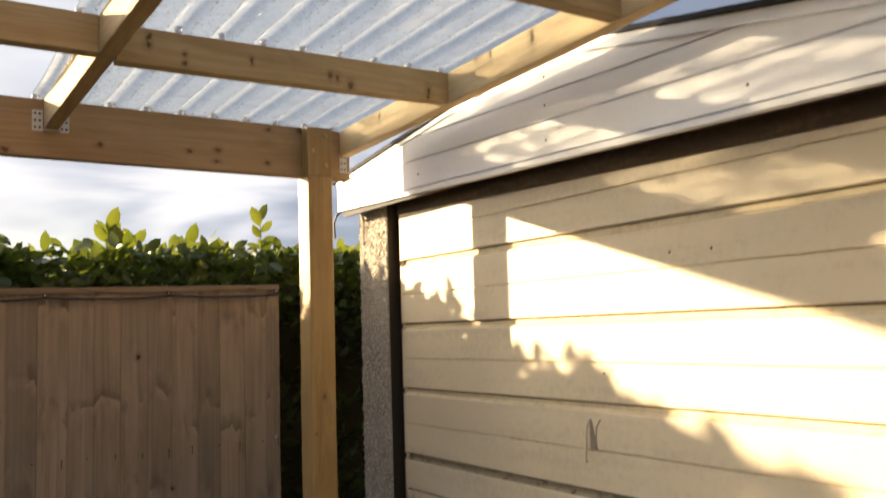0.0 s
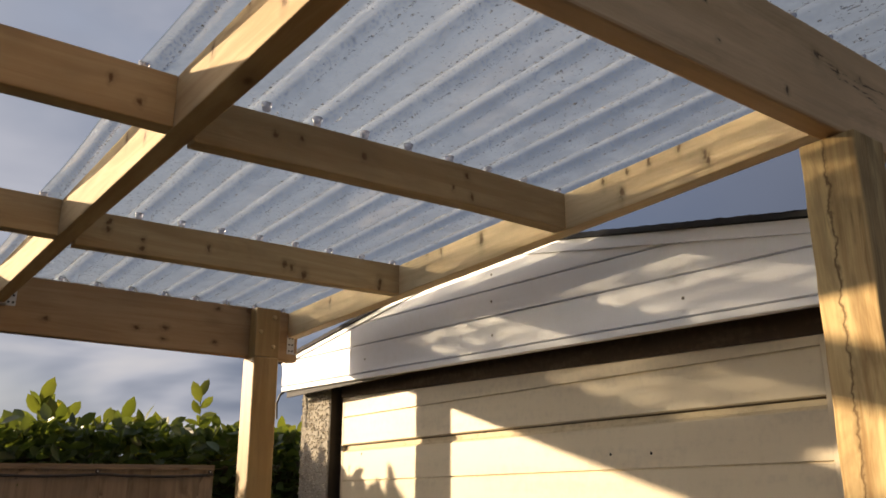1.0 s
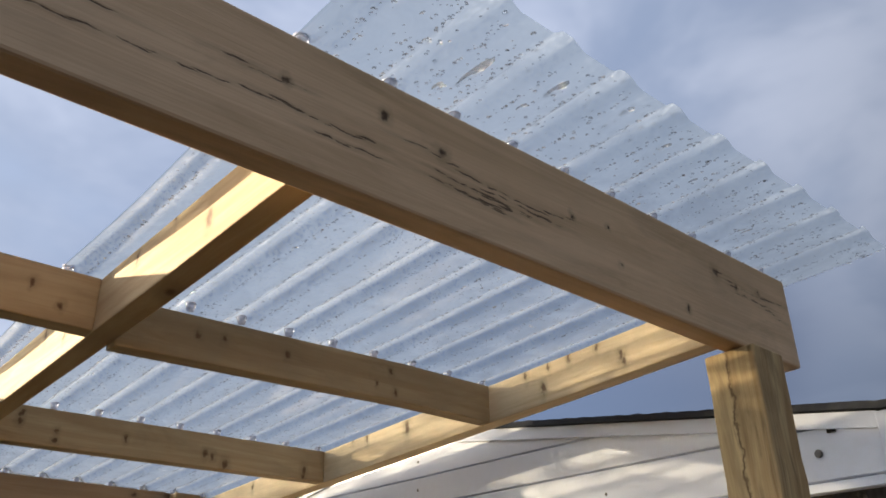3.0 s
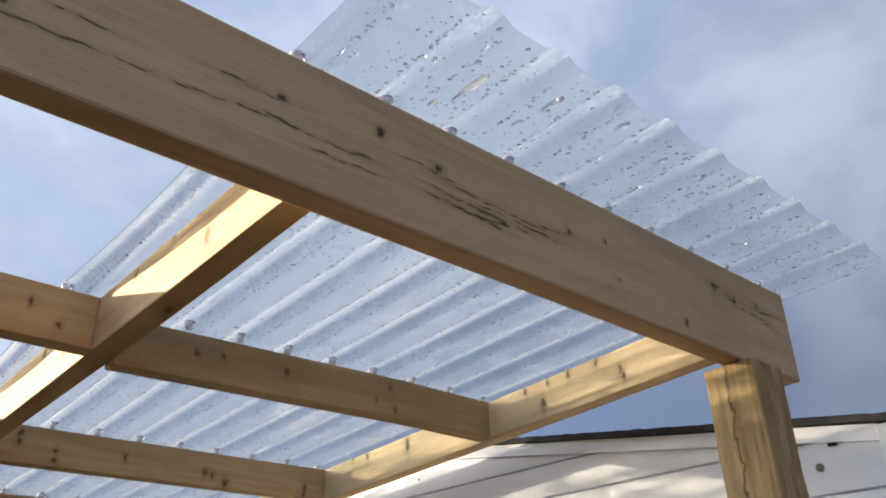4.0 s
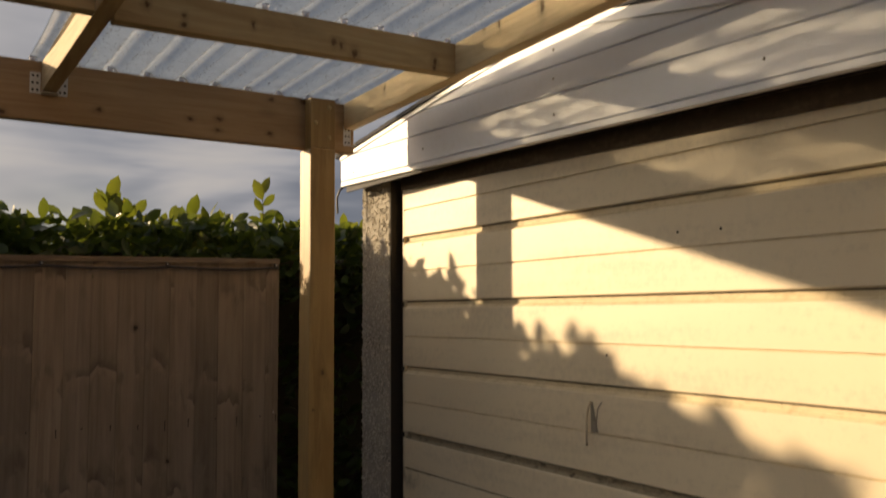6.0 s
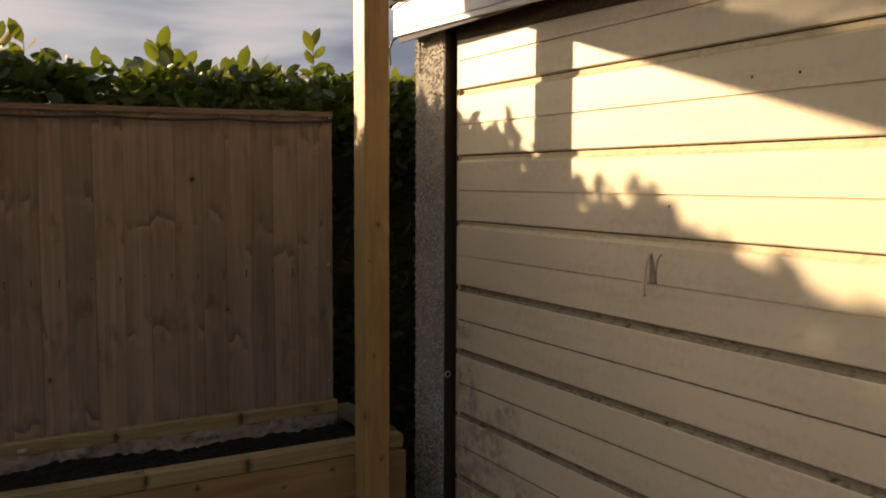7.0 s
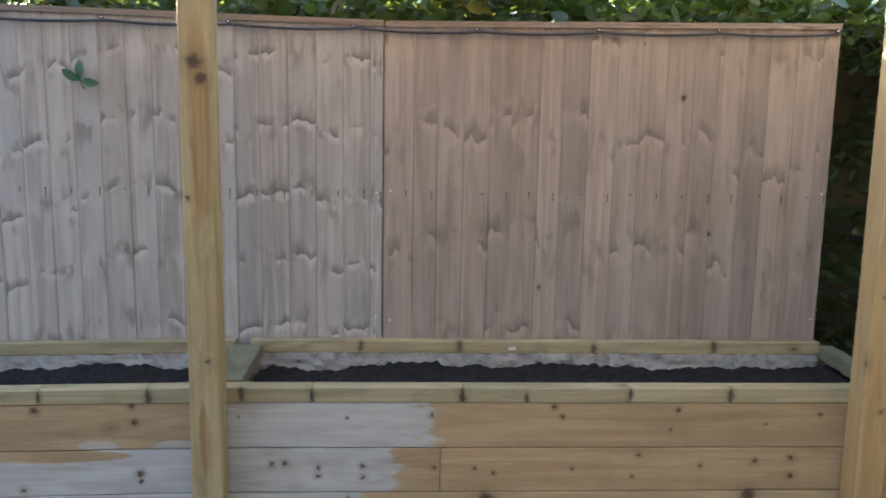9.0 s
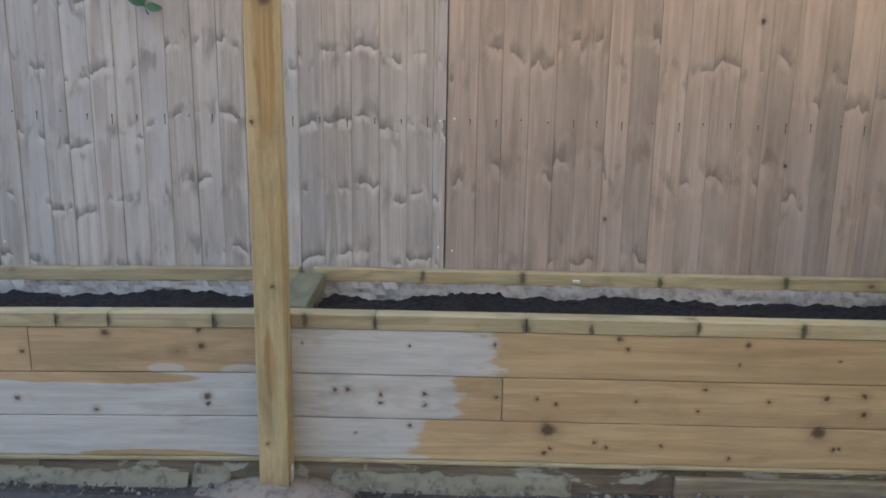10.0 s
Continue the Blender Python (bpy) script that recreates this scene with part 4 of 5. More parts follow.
def garage():
    g = thing("garage", (1.8, 2.0, 0.1), "concrete garage with a cream door and white gable cladding", "garage")
    Z0 = 0.06
    # pebbledash pillars and plain side walls
    for y0, y1, s in ((3.186, 3.440, 1), (0.660, 0.885, 2)):
        pil = part("pillar", roughen(box(PX, PX + 0.15, y0, y1, Z0, 2.225, 0.008), 0.004, 14, 12), concrete, g, "grey pebbledash concrete pillar")
        tagged(part("pebbledash", pebbles(PX, y0 + 0.003, y1 - 0.003, Z0 + 0.03, 2.225, s, 0.13), None, pil), kind="stuff")
    part("side_wall", box(PX + 0.151, 6.6, 3.30, 3.40, Z0, 2.30, 0.004), concrete, g)
    part("side_wall", box(PX + 0.151, 6.6, 0.70, 0.80, Z0, 2.26, 0.004), concrete, g)
    part("rear_wall", box(6.5, 6.6, 0.80, 3.30, Z0, 2.30, 0.004), concrete, g)
    # door frame
    fr = part("door_frame", box(DX + 0.02, DX + 0.08, 3.145, 3.185, Z0, 2.30, 0.003), black_frame, g, "black door frame in a deep reveal")
    part("jamb", box(DX + 0.02, DX + 0.08, 0.886, 0.957, Z0, 2.30, 0.003), black_frame, fr)
    part("head", box(DX + 0.02, DX + 0.08, 0.957, 3.145, 2.245, 2.30, 0.003), black_frame, fr)
    # two added strips paint the gable's shade and shadow onto the door top
    for name, za, zb, dx, mat, label in (("head_lining", 0.050, 0.10, 0.004, black_frame, "black strip painting the shade along the top of the door"), ("weather_strip", -0.013, 0.0495, 0.0, shadow_brown, "brown strip painting the shadow of the gable on the door")):
        bm = box(DX - 0.008 - dx, DX - 0.004, 0.958, 3.144, za, zb, 0.002)
        for v in bm.verts:
            v.co.z += 2.131 + 0.0265 * (v.co.y - 0.944)
        part(name, bm, mat, fr, label)
    part("reveal_lining", box(PX + 0.004, DX + 0.019, 3.1822, 3.1852, Z0, 2.224, 0.0005), black_frame, fr)
    part("eye_bolt", rod([(PX + 0.012 - 0.012 * math.sin(a), 3.168, 0.792 + 0.012 * math.cos(a)) for a in [i * 0.5 for i in range(13)]], 0.003, 6), bracket_steel, fr, "small galvanised eye bolt")
    # door
    gaps = [1.979 - 0.2675 * k for k in range(8)]
    edges = [2.23] + gaps + [0.095]
    y0, y1 = 0.96, 3.142
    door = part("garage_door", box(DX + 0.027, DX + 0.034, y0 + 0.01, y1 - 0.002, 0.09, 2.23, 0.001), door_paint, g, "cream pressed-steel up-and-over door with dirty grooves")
    for k, (a, b) in enumerate(zip(edges, edges[1:])):
        bm, _ = door_panel(a, b + 0.0004, k == 0)
        me = mesh_of(bm, "panel", door_paint)
        me.materials.append(door_dirt if k > 3 else door_dust)
        me.materials.append(door_line)
        for f in me.polygons:
            if k and f.center.x > DX + 0.0012 and f.center.z > a - 0.028:
                f.material_index = 2 if f.center.z > a - 0.006 else 1
            # the crease takes the groove colour so that its line shows darker
            if abs(f.center.z - ((a + b) / 2 - 0.012)) < 0.003 and f.center.x > DX + 0.002:
                f.material_index = 1
        part("panel", me, None, door)
        if k:
            # black box stands in for the shade inside the groove's open end
            part("slot", box(DX - 0.0022, DX - 0.0008, y1 - 0.0135, y1 - 0.001, a - 0.022, a - 0.001, 0), hole_dark, door, "black box painting the shaded open end of a groove")
    for ya, yb in ((y1 - 0.0125, y1), (y0, y0 + 0.0295)):
        bm = box(DX - 0.0005, DX + 0.026, ya, yb, 0.095, 2.23, 0.002)
        part("stile", bm, door_paint, door)
    # broken handle
    bm = box(DX - 0.003, DX + 0.002, 1.972, 2.003, 1.300, 1.392, 0.001)
    for v in bm.verts:
        if v.co.z > 1.35 and v.co.y < 1.99:
            v.co.y = 1.996
    hd = part("handle", bm, tarnish, door, "tarnished handle with a pale stem and a bent wire guard")
    part("stem", rod([(DX - 0.004, 2.001, 1.392), (DX - 0.014, 2.004, 1.375), (DX - 0.018, 2.006, 1.345), (DX - 0.018, 2.008, 1.310), (DX - 0.020, 2.010, 1.268), (DX - 0.012, 2.011, 1.264)], 0.0048, 8), door_paint, hd, smooth=True)
    part("wire_guard", rod([(DX - 0.002, 1.956, 1.392), (DX - 0.020, 1.953, 1.375), (DX - 0.024, 1.954, 1.340), (DX - 0.016, 1.964, 1.308), (DX - 0.002, 1.990, 1.299)], 0.0020, 6), tarnish, hd)
    spot = mesh_of(disc(0.0042, 0.001, 8), "screw_hole", hole_dark)
    for y, z in ((2.981, 1.938), (1.93, 1.534), (1.646, 1.878), (1.501, 1.875)):
        part("screw_hole", spot, None, door, place=Matrix.Translation((DX - 0.0003, y, z)))

    # gable cladding: shiplap boards between a level lower edge and the roof slope
    yl, yr, yp = 3.475, 0.565, 1.98
    zl, zr, zp = 2.362, 2.293, 2.549

    def low(y):
        return 2.160 + 0.0265 * (y - 0.944)

    def roofline(y):
        return zl + (zp - zl) * (yl - y) / (yl - yp) if y > yp else zr + (zp - zr) * (y - yr) / (yp - yr)

    lines = [0.0, 0.024, 0.134, 0.222, 0.40]
    gable = part("gable_cladding", box(FX + 0.022, FX + 0.05, yr + 0.01, yl - 0.01, 2.235, 2.29, 0), white_upvc, g, "white plastic shiplap cladding with dark joints")
    for a, b in zip(lines, lines[1:]):
        bm = bmesh.new()
        n = 60
        lo, hi = [], []
        for i in range(n + 1):
            y = yr + (yl - yr) * i / n
            z0, z1 = low(y) + a, min(low(y) + b - 0.0025, roofline(y) - 0.006)
            if z1 - z0 > 0.002:
                lo.append((y, z0))
                hi.append((y, z1))
        if len(lo) < 3:
            continue
        cols = []
        for (y, z0), (_, z1) in zip(lo, hi):
            bow = 0.0012 * noise.noise((y * 2, z0 * 3, 7))
            cols.append([bm.verts.new((FX + bow + 0.0045, y, z0)), bm.verts.new((FX + bow, y, z0 + min(0.0025, (z1 - z0) / 3))), bm.verts.new((FX + bow, y, z1 - min(0.0025, (z1 - z0) / 3))), bm.verts.new((FX + bow + 0.004, y, z1)),
                         bm.verts.new((FX + 0.02, y, z1)), bm.verts.new((FX + 0.02, y, z0))])
        for p, q in zip(cols, cols[1:]):
            for i in range(6):
                j = (i + 1) % 6
                bm.faces.new((p[i], p[j], q[j], q[i]))
        bm.faces.new(cols[0][::-1])
        bm.faces.new(cols[-1])
        part("cladding_board", bm, white_upvc, gable)
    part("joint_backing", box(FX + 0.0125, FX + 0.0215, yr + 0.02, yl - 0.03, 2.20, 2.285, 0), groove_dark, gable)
    # sloping trims under the roof edge
    for a, b, w in ((yr, yp, 0.034), (yl, yp, 0.018)):
        bm = bmesh.new()
        pts = []
        for y in (a, b):
            z = roofline(y)
            pts.append([bm.verts.new(v) for v in ((FX - 0.006, y, z - w), (FX - 0.006, y, z), (FX + 0.02, y, z), (FX + 0.02, y, z - w))])
        for i in range(4):
            j = (i + 1) % 4
            bm.faces.new((pts[0][i], pts[0][j], pts[1][j], pts[1][i]))
        bm.faces.new(pts[0][::-1])
        bm.faces.new(pts[1])
        part("barge_trim", bm, white_upvc, gable)
    part("corner_trim", box(FX - 0.007, FX + 0.06, yr - 0.022, yr + 0.004, low(yr) - 0.004, roofline(yr) - 0.002, 0.003), white_upvc, gable)
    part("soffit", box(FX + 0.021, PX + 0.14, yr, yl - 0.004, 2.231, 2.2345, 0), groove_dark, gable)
    nail = mesh_of(disc(0.0042, 0.0025, 10), "nail", nail_steel)
    for y, z in ((2.006, 2.259), (2.006, 2.370), (2.004, 2.459), (2.770, 2.282), (1.262, 2.240), (3.35, 2.275)):
        part("nail", nail, None, gable, place=Matrix.Translation((FX + 0.0005, y, z)))
    part("bolt", disc(0.0085, 0.006, 14), nail_steel, gable, "round dull bolt head", place=Matrix.Translation((FX, 0.700, 2.233)))
    part("broken_edge", roughen(box(FX - 0.002, FX + 0.004, 0.655, 0.673, 2.270, 2.290, 0), 0.002, 90), hole_dark, gable, "small broken notch in the cladding")
    # roof
    for a, b, za, zb in ((yr - 0.04, yp, zr - 0.004, zp), (yl + 0.03, yp, zl - 0.006, zp)):
        bm = bmesh.new()
        cols = []
        n = 90
        for i in range(n + 1):
            y = a + (b - a) * i / n
            z = za + (zb - za) * i / n + 0.001
            j1, j2 = 0.004 * noise.noise((y * 22, 2, 0)), 0.003 * noise.noise((y * 35, 5, 0))
            cols.append([bm.verts.new(v) for v in ((FX - 0.014 + j1, y, z + j2), (FX - 0.016 + j1, y, z + 0.015 + j2), (6.7, y, z + 0.015), (6.7, y, z))])
        for p, q in zip(cols, cols[1:]):
            for i in range(4):
                j = (i + 1) % 4
                bm.faces.new((p[i], p[j], q[j], q[i]))
        bm.faces.new(cols[0][::-1])
        bm.faces.new(cols[-1])
        part("roof_slope", bm, felt, g, "dark roofing felt with a ragged edge")
    part("gutter", box(FX + 0.03, 6.6, yr - 0.12, yr - 0.03, 2.19, 2.29, 0.012), black_frame, g, "black plastic eaves gutter")
    return g


garage()


# ---- fence ----
def slat_mesh(width, thick, thin, mat):
    """A feather-edged board, thicker along one edge, one metre tall."""
    bm = bmesh.new()
    prof = [(0, 0), (0, -thin), (width * 0.5, -(thin + thick) / 2), (width - 0.002, -thick), (width, -thick + 0.002), (width, 0)]
    n = 8
    rows = [[bm.verts.new((x + 0.0010 * noise.noise((j * 0.7, x * 9, width * 50)), y + 0.0012 * noise.noise((j * 0.9, 3, width * 90)), j / n)) for x, y in prof] for j in range(n + 1)]
    for a, b in zip(rows, rows[1:]):
        for i in range(6):
            k = (i + 1) % 6
            bm.faces.new((a[i], a[k], b[k], b[i]))
    bm.faces.new(rows[0][::-1])
    bm.faces.new(rows[-1])
    return mesh_of(bm, "slat", mat)


def fence_panel(x0, x1, zl, zr, seed, mat, label):
    rng = random.Random(seed)
    f = thing("fence", ((x0 + x1) / 2, 3.64, 0), label, "fence", "garden fence panels")
    meshes = [slat_mesh(w, 0.016, 0.004, mat) for w in (0.118, 0.1181, 0.1182)]
    edges_of = []
    x = x0 + 0.003
    while x < x1 - 0.03:
        step = rng.uniform(0.093, 0.111)
        if x1 - x < 0.15:
            step = x1 - x
        me = rng.choice(meshes)
        u = (x - x0) / (x1 - x0)
        h = zl + (zr - zl) * u - 0.012 - 0.08
        wide = min(1.0, (x1 - 0.002 - x) / 0.112)
        place = Matrix.Translation((x - 0.006, 3.660 + rng.uniform(-0.0015, 0.0015), 0.08)) @ Euler((0, rng.uniform(-0.003, 0.003), 0.075)).to_matrix().to_4x4() @ Matrix.Diagonal((wide, 1, h, 1))
        part("slat", me, None, f, place=place)
        edges_of.append((x, step))
        x += step
    dark_nail = mesh_of(disc(0.0036, 0.0012, 7, "y"), "nail", rust_black)
    weep = mesh_of(box(-0.0017, 0.0017, -0.0008, 0.0004, -0.032, -0.002, 0.0004), "rust_streak", rust_black)
    for sx, st in edges_of:
        for z in (1.222, 0.50):
            spot = Matrix.Translation((sx + st * 0.88 + rng.uniform(-0.008, 0.006), 3.6505, z + rng.uniform(-0.008, 0.008)))
            part("nail", dark_nail, None, f, place=spot)
            if rng.random() < 0.7:
                part("rust_streak", weep, None, f, place=spot @ Matrix.Diagonal((1, 1, rng.uniform(0.5, 1.2), 1)))
    # capping strip and rails
    bm = bmesh.new()
    bmesh.ops.create_cube(bm, size=1)
    for v in bm.verts:
        right = v.co.x > 0
        v.co = Vector((x1 - 0.001 if right else x0 + 0.001, 3.6405 if v.co.y < 0 else 3.688, (zr if right else zl) - (0.0 if v.co.z > 0 else 0.012)))
    part("capping", bm, fence_rail, f)
    bm = bmesh.new()
    bmesh.ops.create_cube(bm, size=1)
    for v in bm.verts:
        right = v.co.x > 0
        v.co = Vector((x1 - 0.002 if right else x0 + 0.002, 3.6415 if v.co.y < 0 else 3.6475, (zr if right else zl) - (0.0125 if v.co.z > 0 else 0.022)))
    part("top_strip", bm, fence_rail, f)
    for z in (0.35, 1.70):
        part("rail", box(x0 + 0.01, x1 - 0.01, 3.670, 3.705, z, z + 0.045, 0.003), fence_rail, f)
    head = mesh_of(disc(0.004, 0.0015, 8, "y"), "nail", bracket_steel)
    for dx in (0.025, x1 - x0 - 0.025):
        for z in (1.225, 0.70):
            part("nail", head, None, f, place=Matrix.Translation((x0 + dx, 3.644, z + rng.uniform(-0.01, 0.01))))
    return f


fence_panel(-0.309, 1.494, 1.880, 1.908, 1, fence_wood, "brown feather-edge fence panel, fresher timber, beside the garage")
fence_panel(-2.130, -0.315, 1.918, 1.882, 2, fence_grey, "greyed feather-edge fence panel with frayed knots")
fence_panel(-3.950, -2.136, 1.926, 1.918, 3, fence_grey, "greyed feather-edge fence panel behind the raised bed")
# two panels out of view, added to keep the sun off the ground
fence_panel(-5.770, -3.956, 1.920, 1.926, 4, fence_grey, "greyed fence panel out of view, added to block the low sun")
fence_panel(-7.590, -5.776, 1.920, 1.920, 5, fence_grey, "greyed fence panel out of view, added to block the low sun")
for x in (-5.773, -3.953, -2.133, -0.315):
    p = part("fence_post", box(x - 0.04, x + 0.04, 3.71, 3.79, -0.05, 1.86, 0.005), fence_wood, None, "timber fence post behind the panels")
    tagged(p, category="post", group="fence posts")


def fence_cable():
    c = thing("cable", (0, 3.61, 1.86), "black cable clipped along the top of the fence", "cable")
    pts = []
    n = 130
    for i in range(n + 1):
        x = -3.0 + (1.485 + 3.0) * i / n
        base = 1.860 + (0.022 * max(0, x) / 1.5 if x > 0 else 0.016 * min(1, -x / 1.6)) - 0.014
        u = (x - 1.485) / 0.475
        sag = 0.016 * math.sin(math.pi * (u % 1)) ** 0.8 * (0.6 + 0.7 * abs(noise.noise((math.floor(u), 1, 1))))
        pts.append((x, 3.6355, base - sag))
    part("sheath", rod(pts, 0.0058, 7), plastic_black, c, smooth=True)
    me = mesh_of(disc(0.008, 0.006, 10, "y"), "clip", plastic_black)
    pin = mesh_of(disc(0.0035, 0.002, 8, "y"), "pin", bracket_steel)
    for k in range(9):
        x = 1.47 - 0.475 * k
        i = min(n, max(0, round((x + 3.0) / 4.485 * n)))
        q = part("clip", me, None, c, place=Matrix.Translation((x, 3.634, pts[i][2] + 0.010)))
        part("pin", pin, None, q, place=Matrix.Translation((x, 3.628, pts[i][2] + 0.010)))


fence_cable()


# ---- raised beds ----
LEAN = Matrix.Translation((-0.87, 0, 0.3)) @ Euler((0, -0.0175, 0)).to_matrix().to_4x4() @ Matrix.Translation((0.87, 0, -0.3))


def bed(name, x0, x1, label, rows, joints, cap_cuts, right_end):
    """Raised bed of boards with a capping all round. rows: the x at which each row turns from dry to damp."""
    b = thing(name, ((x0 + x1) / 2, 3.3, 0), label, "raised bed", "raised beds along the fence")
    levels = [(0.381, 0.544), (0.218, 0.378), (0.064, 0.215)]
    for (z0, z1), turn, cut in zip(levels, rows, joints):
        ends = [x0] + [c for c in cut] + [x1]
        for a, c in zip(ends, ends[1:]):
            bm = roughen(box(a + 0.001 - turn, c - 0.001 - turn, 3.079, 3.103, z0, z1, 0.003), 0.001, 2.5, 4)
            part("front_board", bm, bed_wood, b, place=Matrix.Translation((turn, 0, 0)))
    part("lip", box(x0, x1, 3.070, 3.100, 0.048, 0.0625, 0.003), bed_cap, b)
    ends = [x0] + cap_cuts + [x1]
    for a, c in zip(ends, ends[1:]):
        part("front_capping", roughen(box(a + 0.0003, c - 0.0003, 3.074, 3.140, 0.5455, 0.599, 0.004), 0.001, 5, 2), bed_cap, b)
    part("back_rail", roughen(box(x0 + 0.03, x1 - (0.06 if right_end else 0.02), 3.600, 3.640, 0.567, 0.622, 0.005), 0.0012, 4, 6), bed_cap, b)
    part("back_board", box(x0, x1, 3.612, 3.638, 0.02, 0.565, 0.002), bed_cap, b)
    part("end_board", box(x1 - 0.026, x1 - 0.001, 3.104, 3.610, 0.02, 0.545, 0.002), bed_wood, b)
    part("end_board", box(x0 + 0.001, x0 + 0.026, 3.104, 3.610, 0.02, 0.545, 0.002), bed_wood, b)
    if right_end:
        part("end_capping", box(x1 - 0.062, x1, 3.1415, 3.612, 0.550, 0.606, 0.005), bed_cap_y, b)
        part("corner_board", box(x1 - 0.10, x1, 3.052, 3.0695, 0.06, 0.536, 0.003), bed_wood, b)
    # crumpled liner along the back
    bm = bmesh.new()
    n = int((x1 - x0) / 0.018)
    rowsv = []
    for j in range(6):
        r = []
        for i in range(n + 1):
            x = x0 + 0.03 + (x1 - x0 - 0.10) * i / n
            w = noise.noise((x * 14, j * 0.8, x0)) + 0.6 * noise.noise((x * 38, j * 2.1, 3))
            r.append(bm.verts.new((x, 3.596 - 0.004 * j + 0.011 * w, 0.570 - 0.023 * j + 0.004 * w)))
        rowsv.append(r)
    for r0, r1 in zip(rowsv, rowsv[1:]):
        for i in range(n):
            bm.faces.new((r0[i], r0[i + 1], r1[i + 1], r1[i]))
    bmesh.ops.solidify(bm, geom=list(bm.faces), thickness=0.0012)
    part("liner", bm, liner_mat, b, "crumpled grey plastic lining")
    # plinth below
    for a, c in ((x0, x0 + (x1 - x0) * 0.62), (x0 + (x1 - x0) * 0.62, x1)):
        mid = (a + c) / 2
        part("plinth_board", roughen(box(a + 0.001 - mid, c - 0.001 - mid, 3.084, 3.115, -0.14, 0.046, 0.004), 0.002, 4, 5), plinth_wood, b, place=Matrix.Translation((mid, 0, 0)))
    if not right_end:
        b.matrix_basis = LEAN @ b.matrix_basis
    return b


bed("raised_bed", -0.872, 1.555, "pine raised bed, half dried pale, half damp and tan", (-0.11, -0.25, -0.40), ([], [-0.096], []), [-0.54, -0.022, 0.565, 0.918], True)
bed("raised_bed", -3.20, -0.874, "pine raised bed with pale dried lower boards", (-3.4, -0.95, -0.30), ([-1.745], [], []), [-2.4, -1.64, -1.457, -1.093], False)
d = part("bed_divider", box(-0.905, -0.790, 3.1415, 3.598, 0.556, 0.606, 0.005), bed_cap_y, None, "green-stained capping board across two raised beds")
tagged(d, category="board")


def compost():
    for x0, x1 in ((-0.797, 1.527), (-3.17, -0.857)):
        bm = bmesh.new()
        nx, ny = int((x1 - x0) / 0.012), 36
        grid = []
        for j in range(ny + 1):
            row = []
            for i in range(nx + 1):
                x, y = x0 + (x1 - x0) * i / nx, 3.106 + (3.604 - 3.106) * j / ny
                z = 0.520 + 0.026 * noise.noise((x * 1.7, y * 2, 2)) + 0.030 * max(0, (y - 3.42) / 0.18) * noise.noise((x * 2.6, 4, 2)) + 0.016 * noise.noise((x * 9, y * 9, 5)) + 0.013 * noise.noise((x * 30, y * 30, 8)) + 0.006 * noise.noise((x * 70, y * 70, 3))
                row.append(bm.verts.new((x, y, z)))
            grid.append(row)
        for j in range(ny):
            for i in range(nx):
                bm.faces.new((grid[j][i], grid[j][i + 1], grid[j + 1][i + 1], grid[j + 1][i]))
        ob = part("compost", bm, soil_mat, None, "dark crumbly compost filling the raised bed", smooth=True)
        if x0 < -1:
            ob.matrix_basis = LEAN
        tagged(ob, category="soil", kind="stuff")


compost()


# ---- hedge ----
def leaf_cloud(name, spots, mat):
    """Many laurel leaves in one mesh. spots: place, direction, length for each leaf."""
    tt = (0.0, 0.25, 0.52, 0.78, 1.0)
    hw = (0.02, 0.78, 1.0, 0.74, 0.0)
    verts, faces = [], []
    for p, way, length, roll in spots:
        way = way.normalized()
        if roll is None:
            a = way.cross(Vector((0.25 * way.z, 1, 0.2))).normalized()
        else:
            a = Matrix.Rotation(roll, 3, way) @ way.orthogonal().normalized()
        b = way.cross(a)
        n = len(verts)
        for t, h in zip(tt, hw):
            c = p + way * (length * t) + b * (length * (0.10 * t - 0.16 * t * t))
            w = a * (h * length * 0.235)
            up = b * (h * length * 0.055)
            verts.extend((tuple(c - w + up), tuple(c), tuple(c + w + up)))
        for i in range(4):
            o = n + 3 * i
            faces.append((o, o + 1, o + 4, o + 3))
            faces.append((o + 1, o + 2, o + 5, o + 4))
    return raw(name, verts, faces, mat, True)


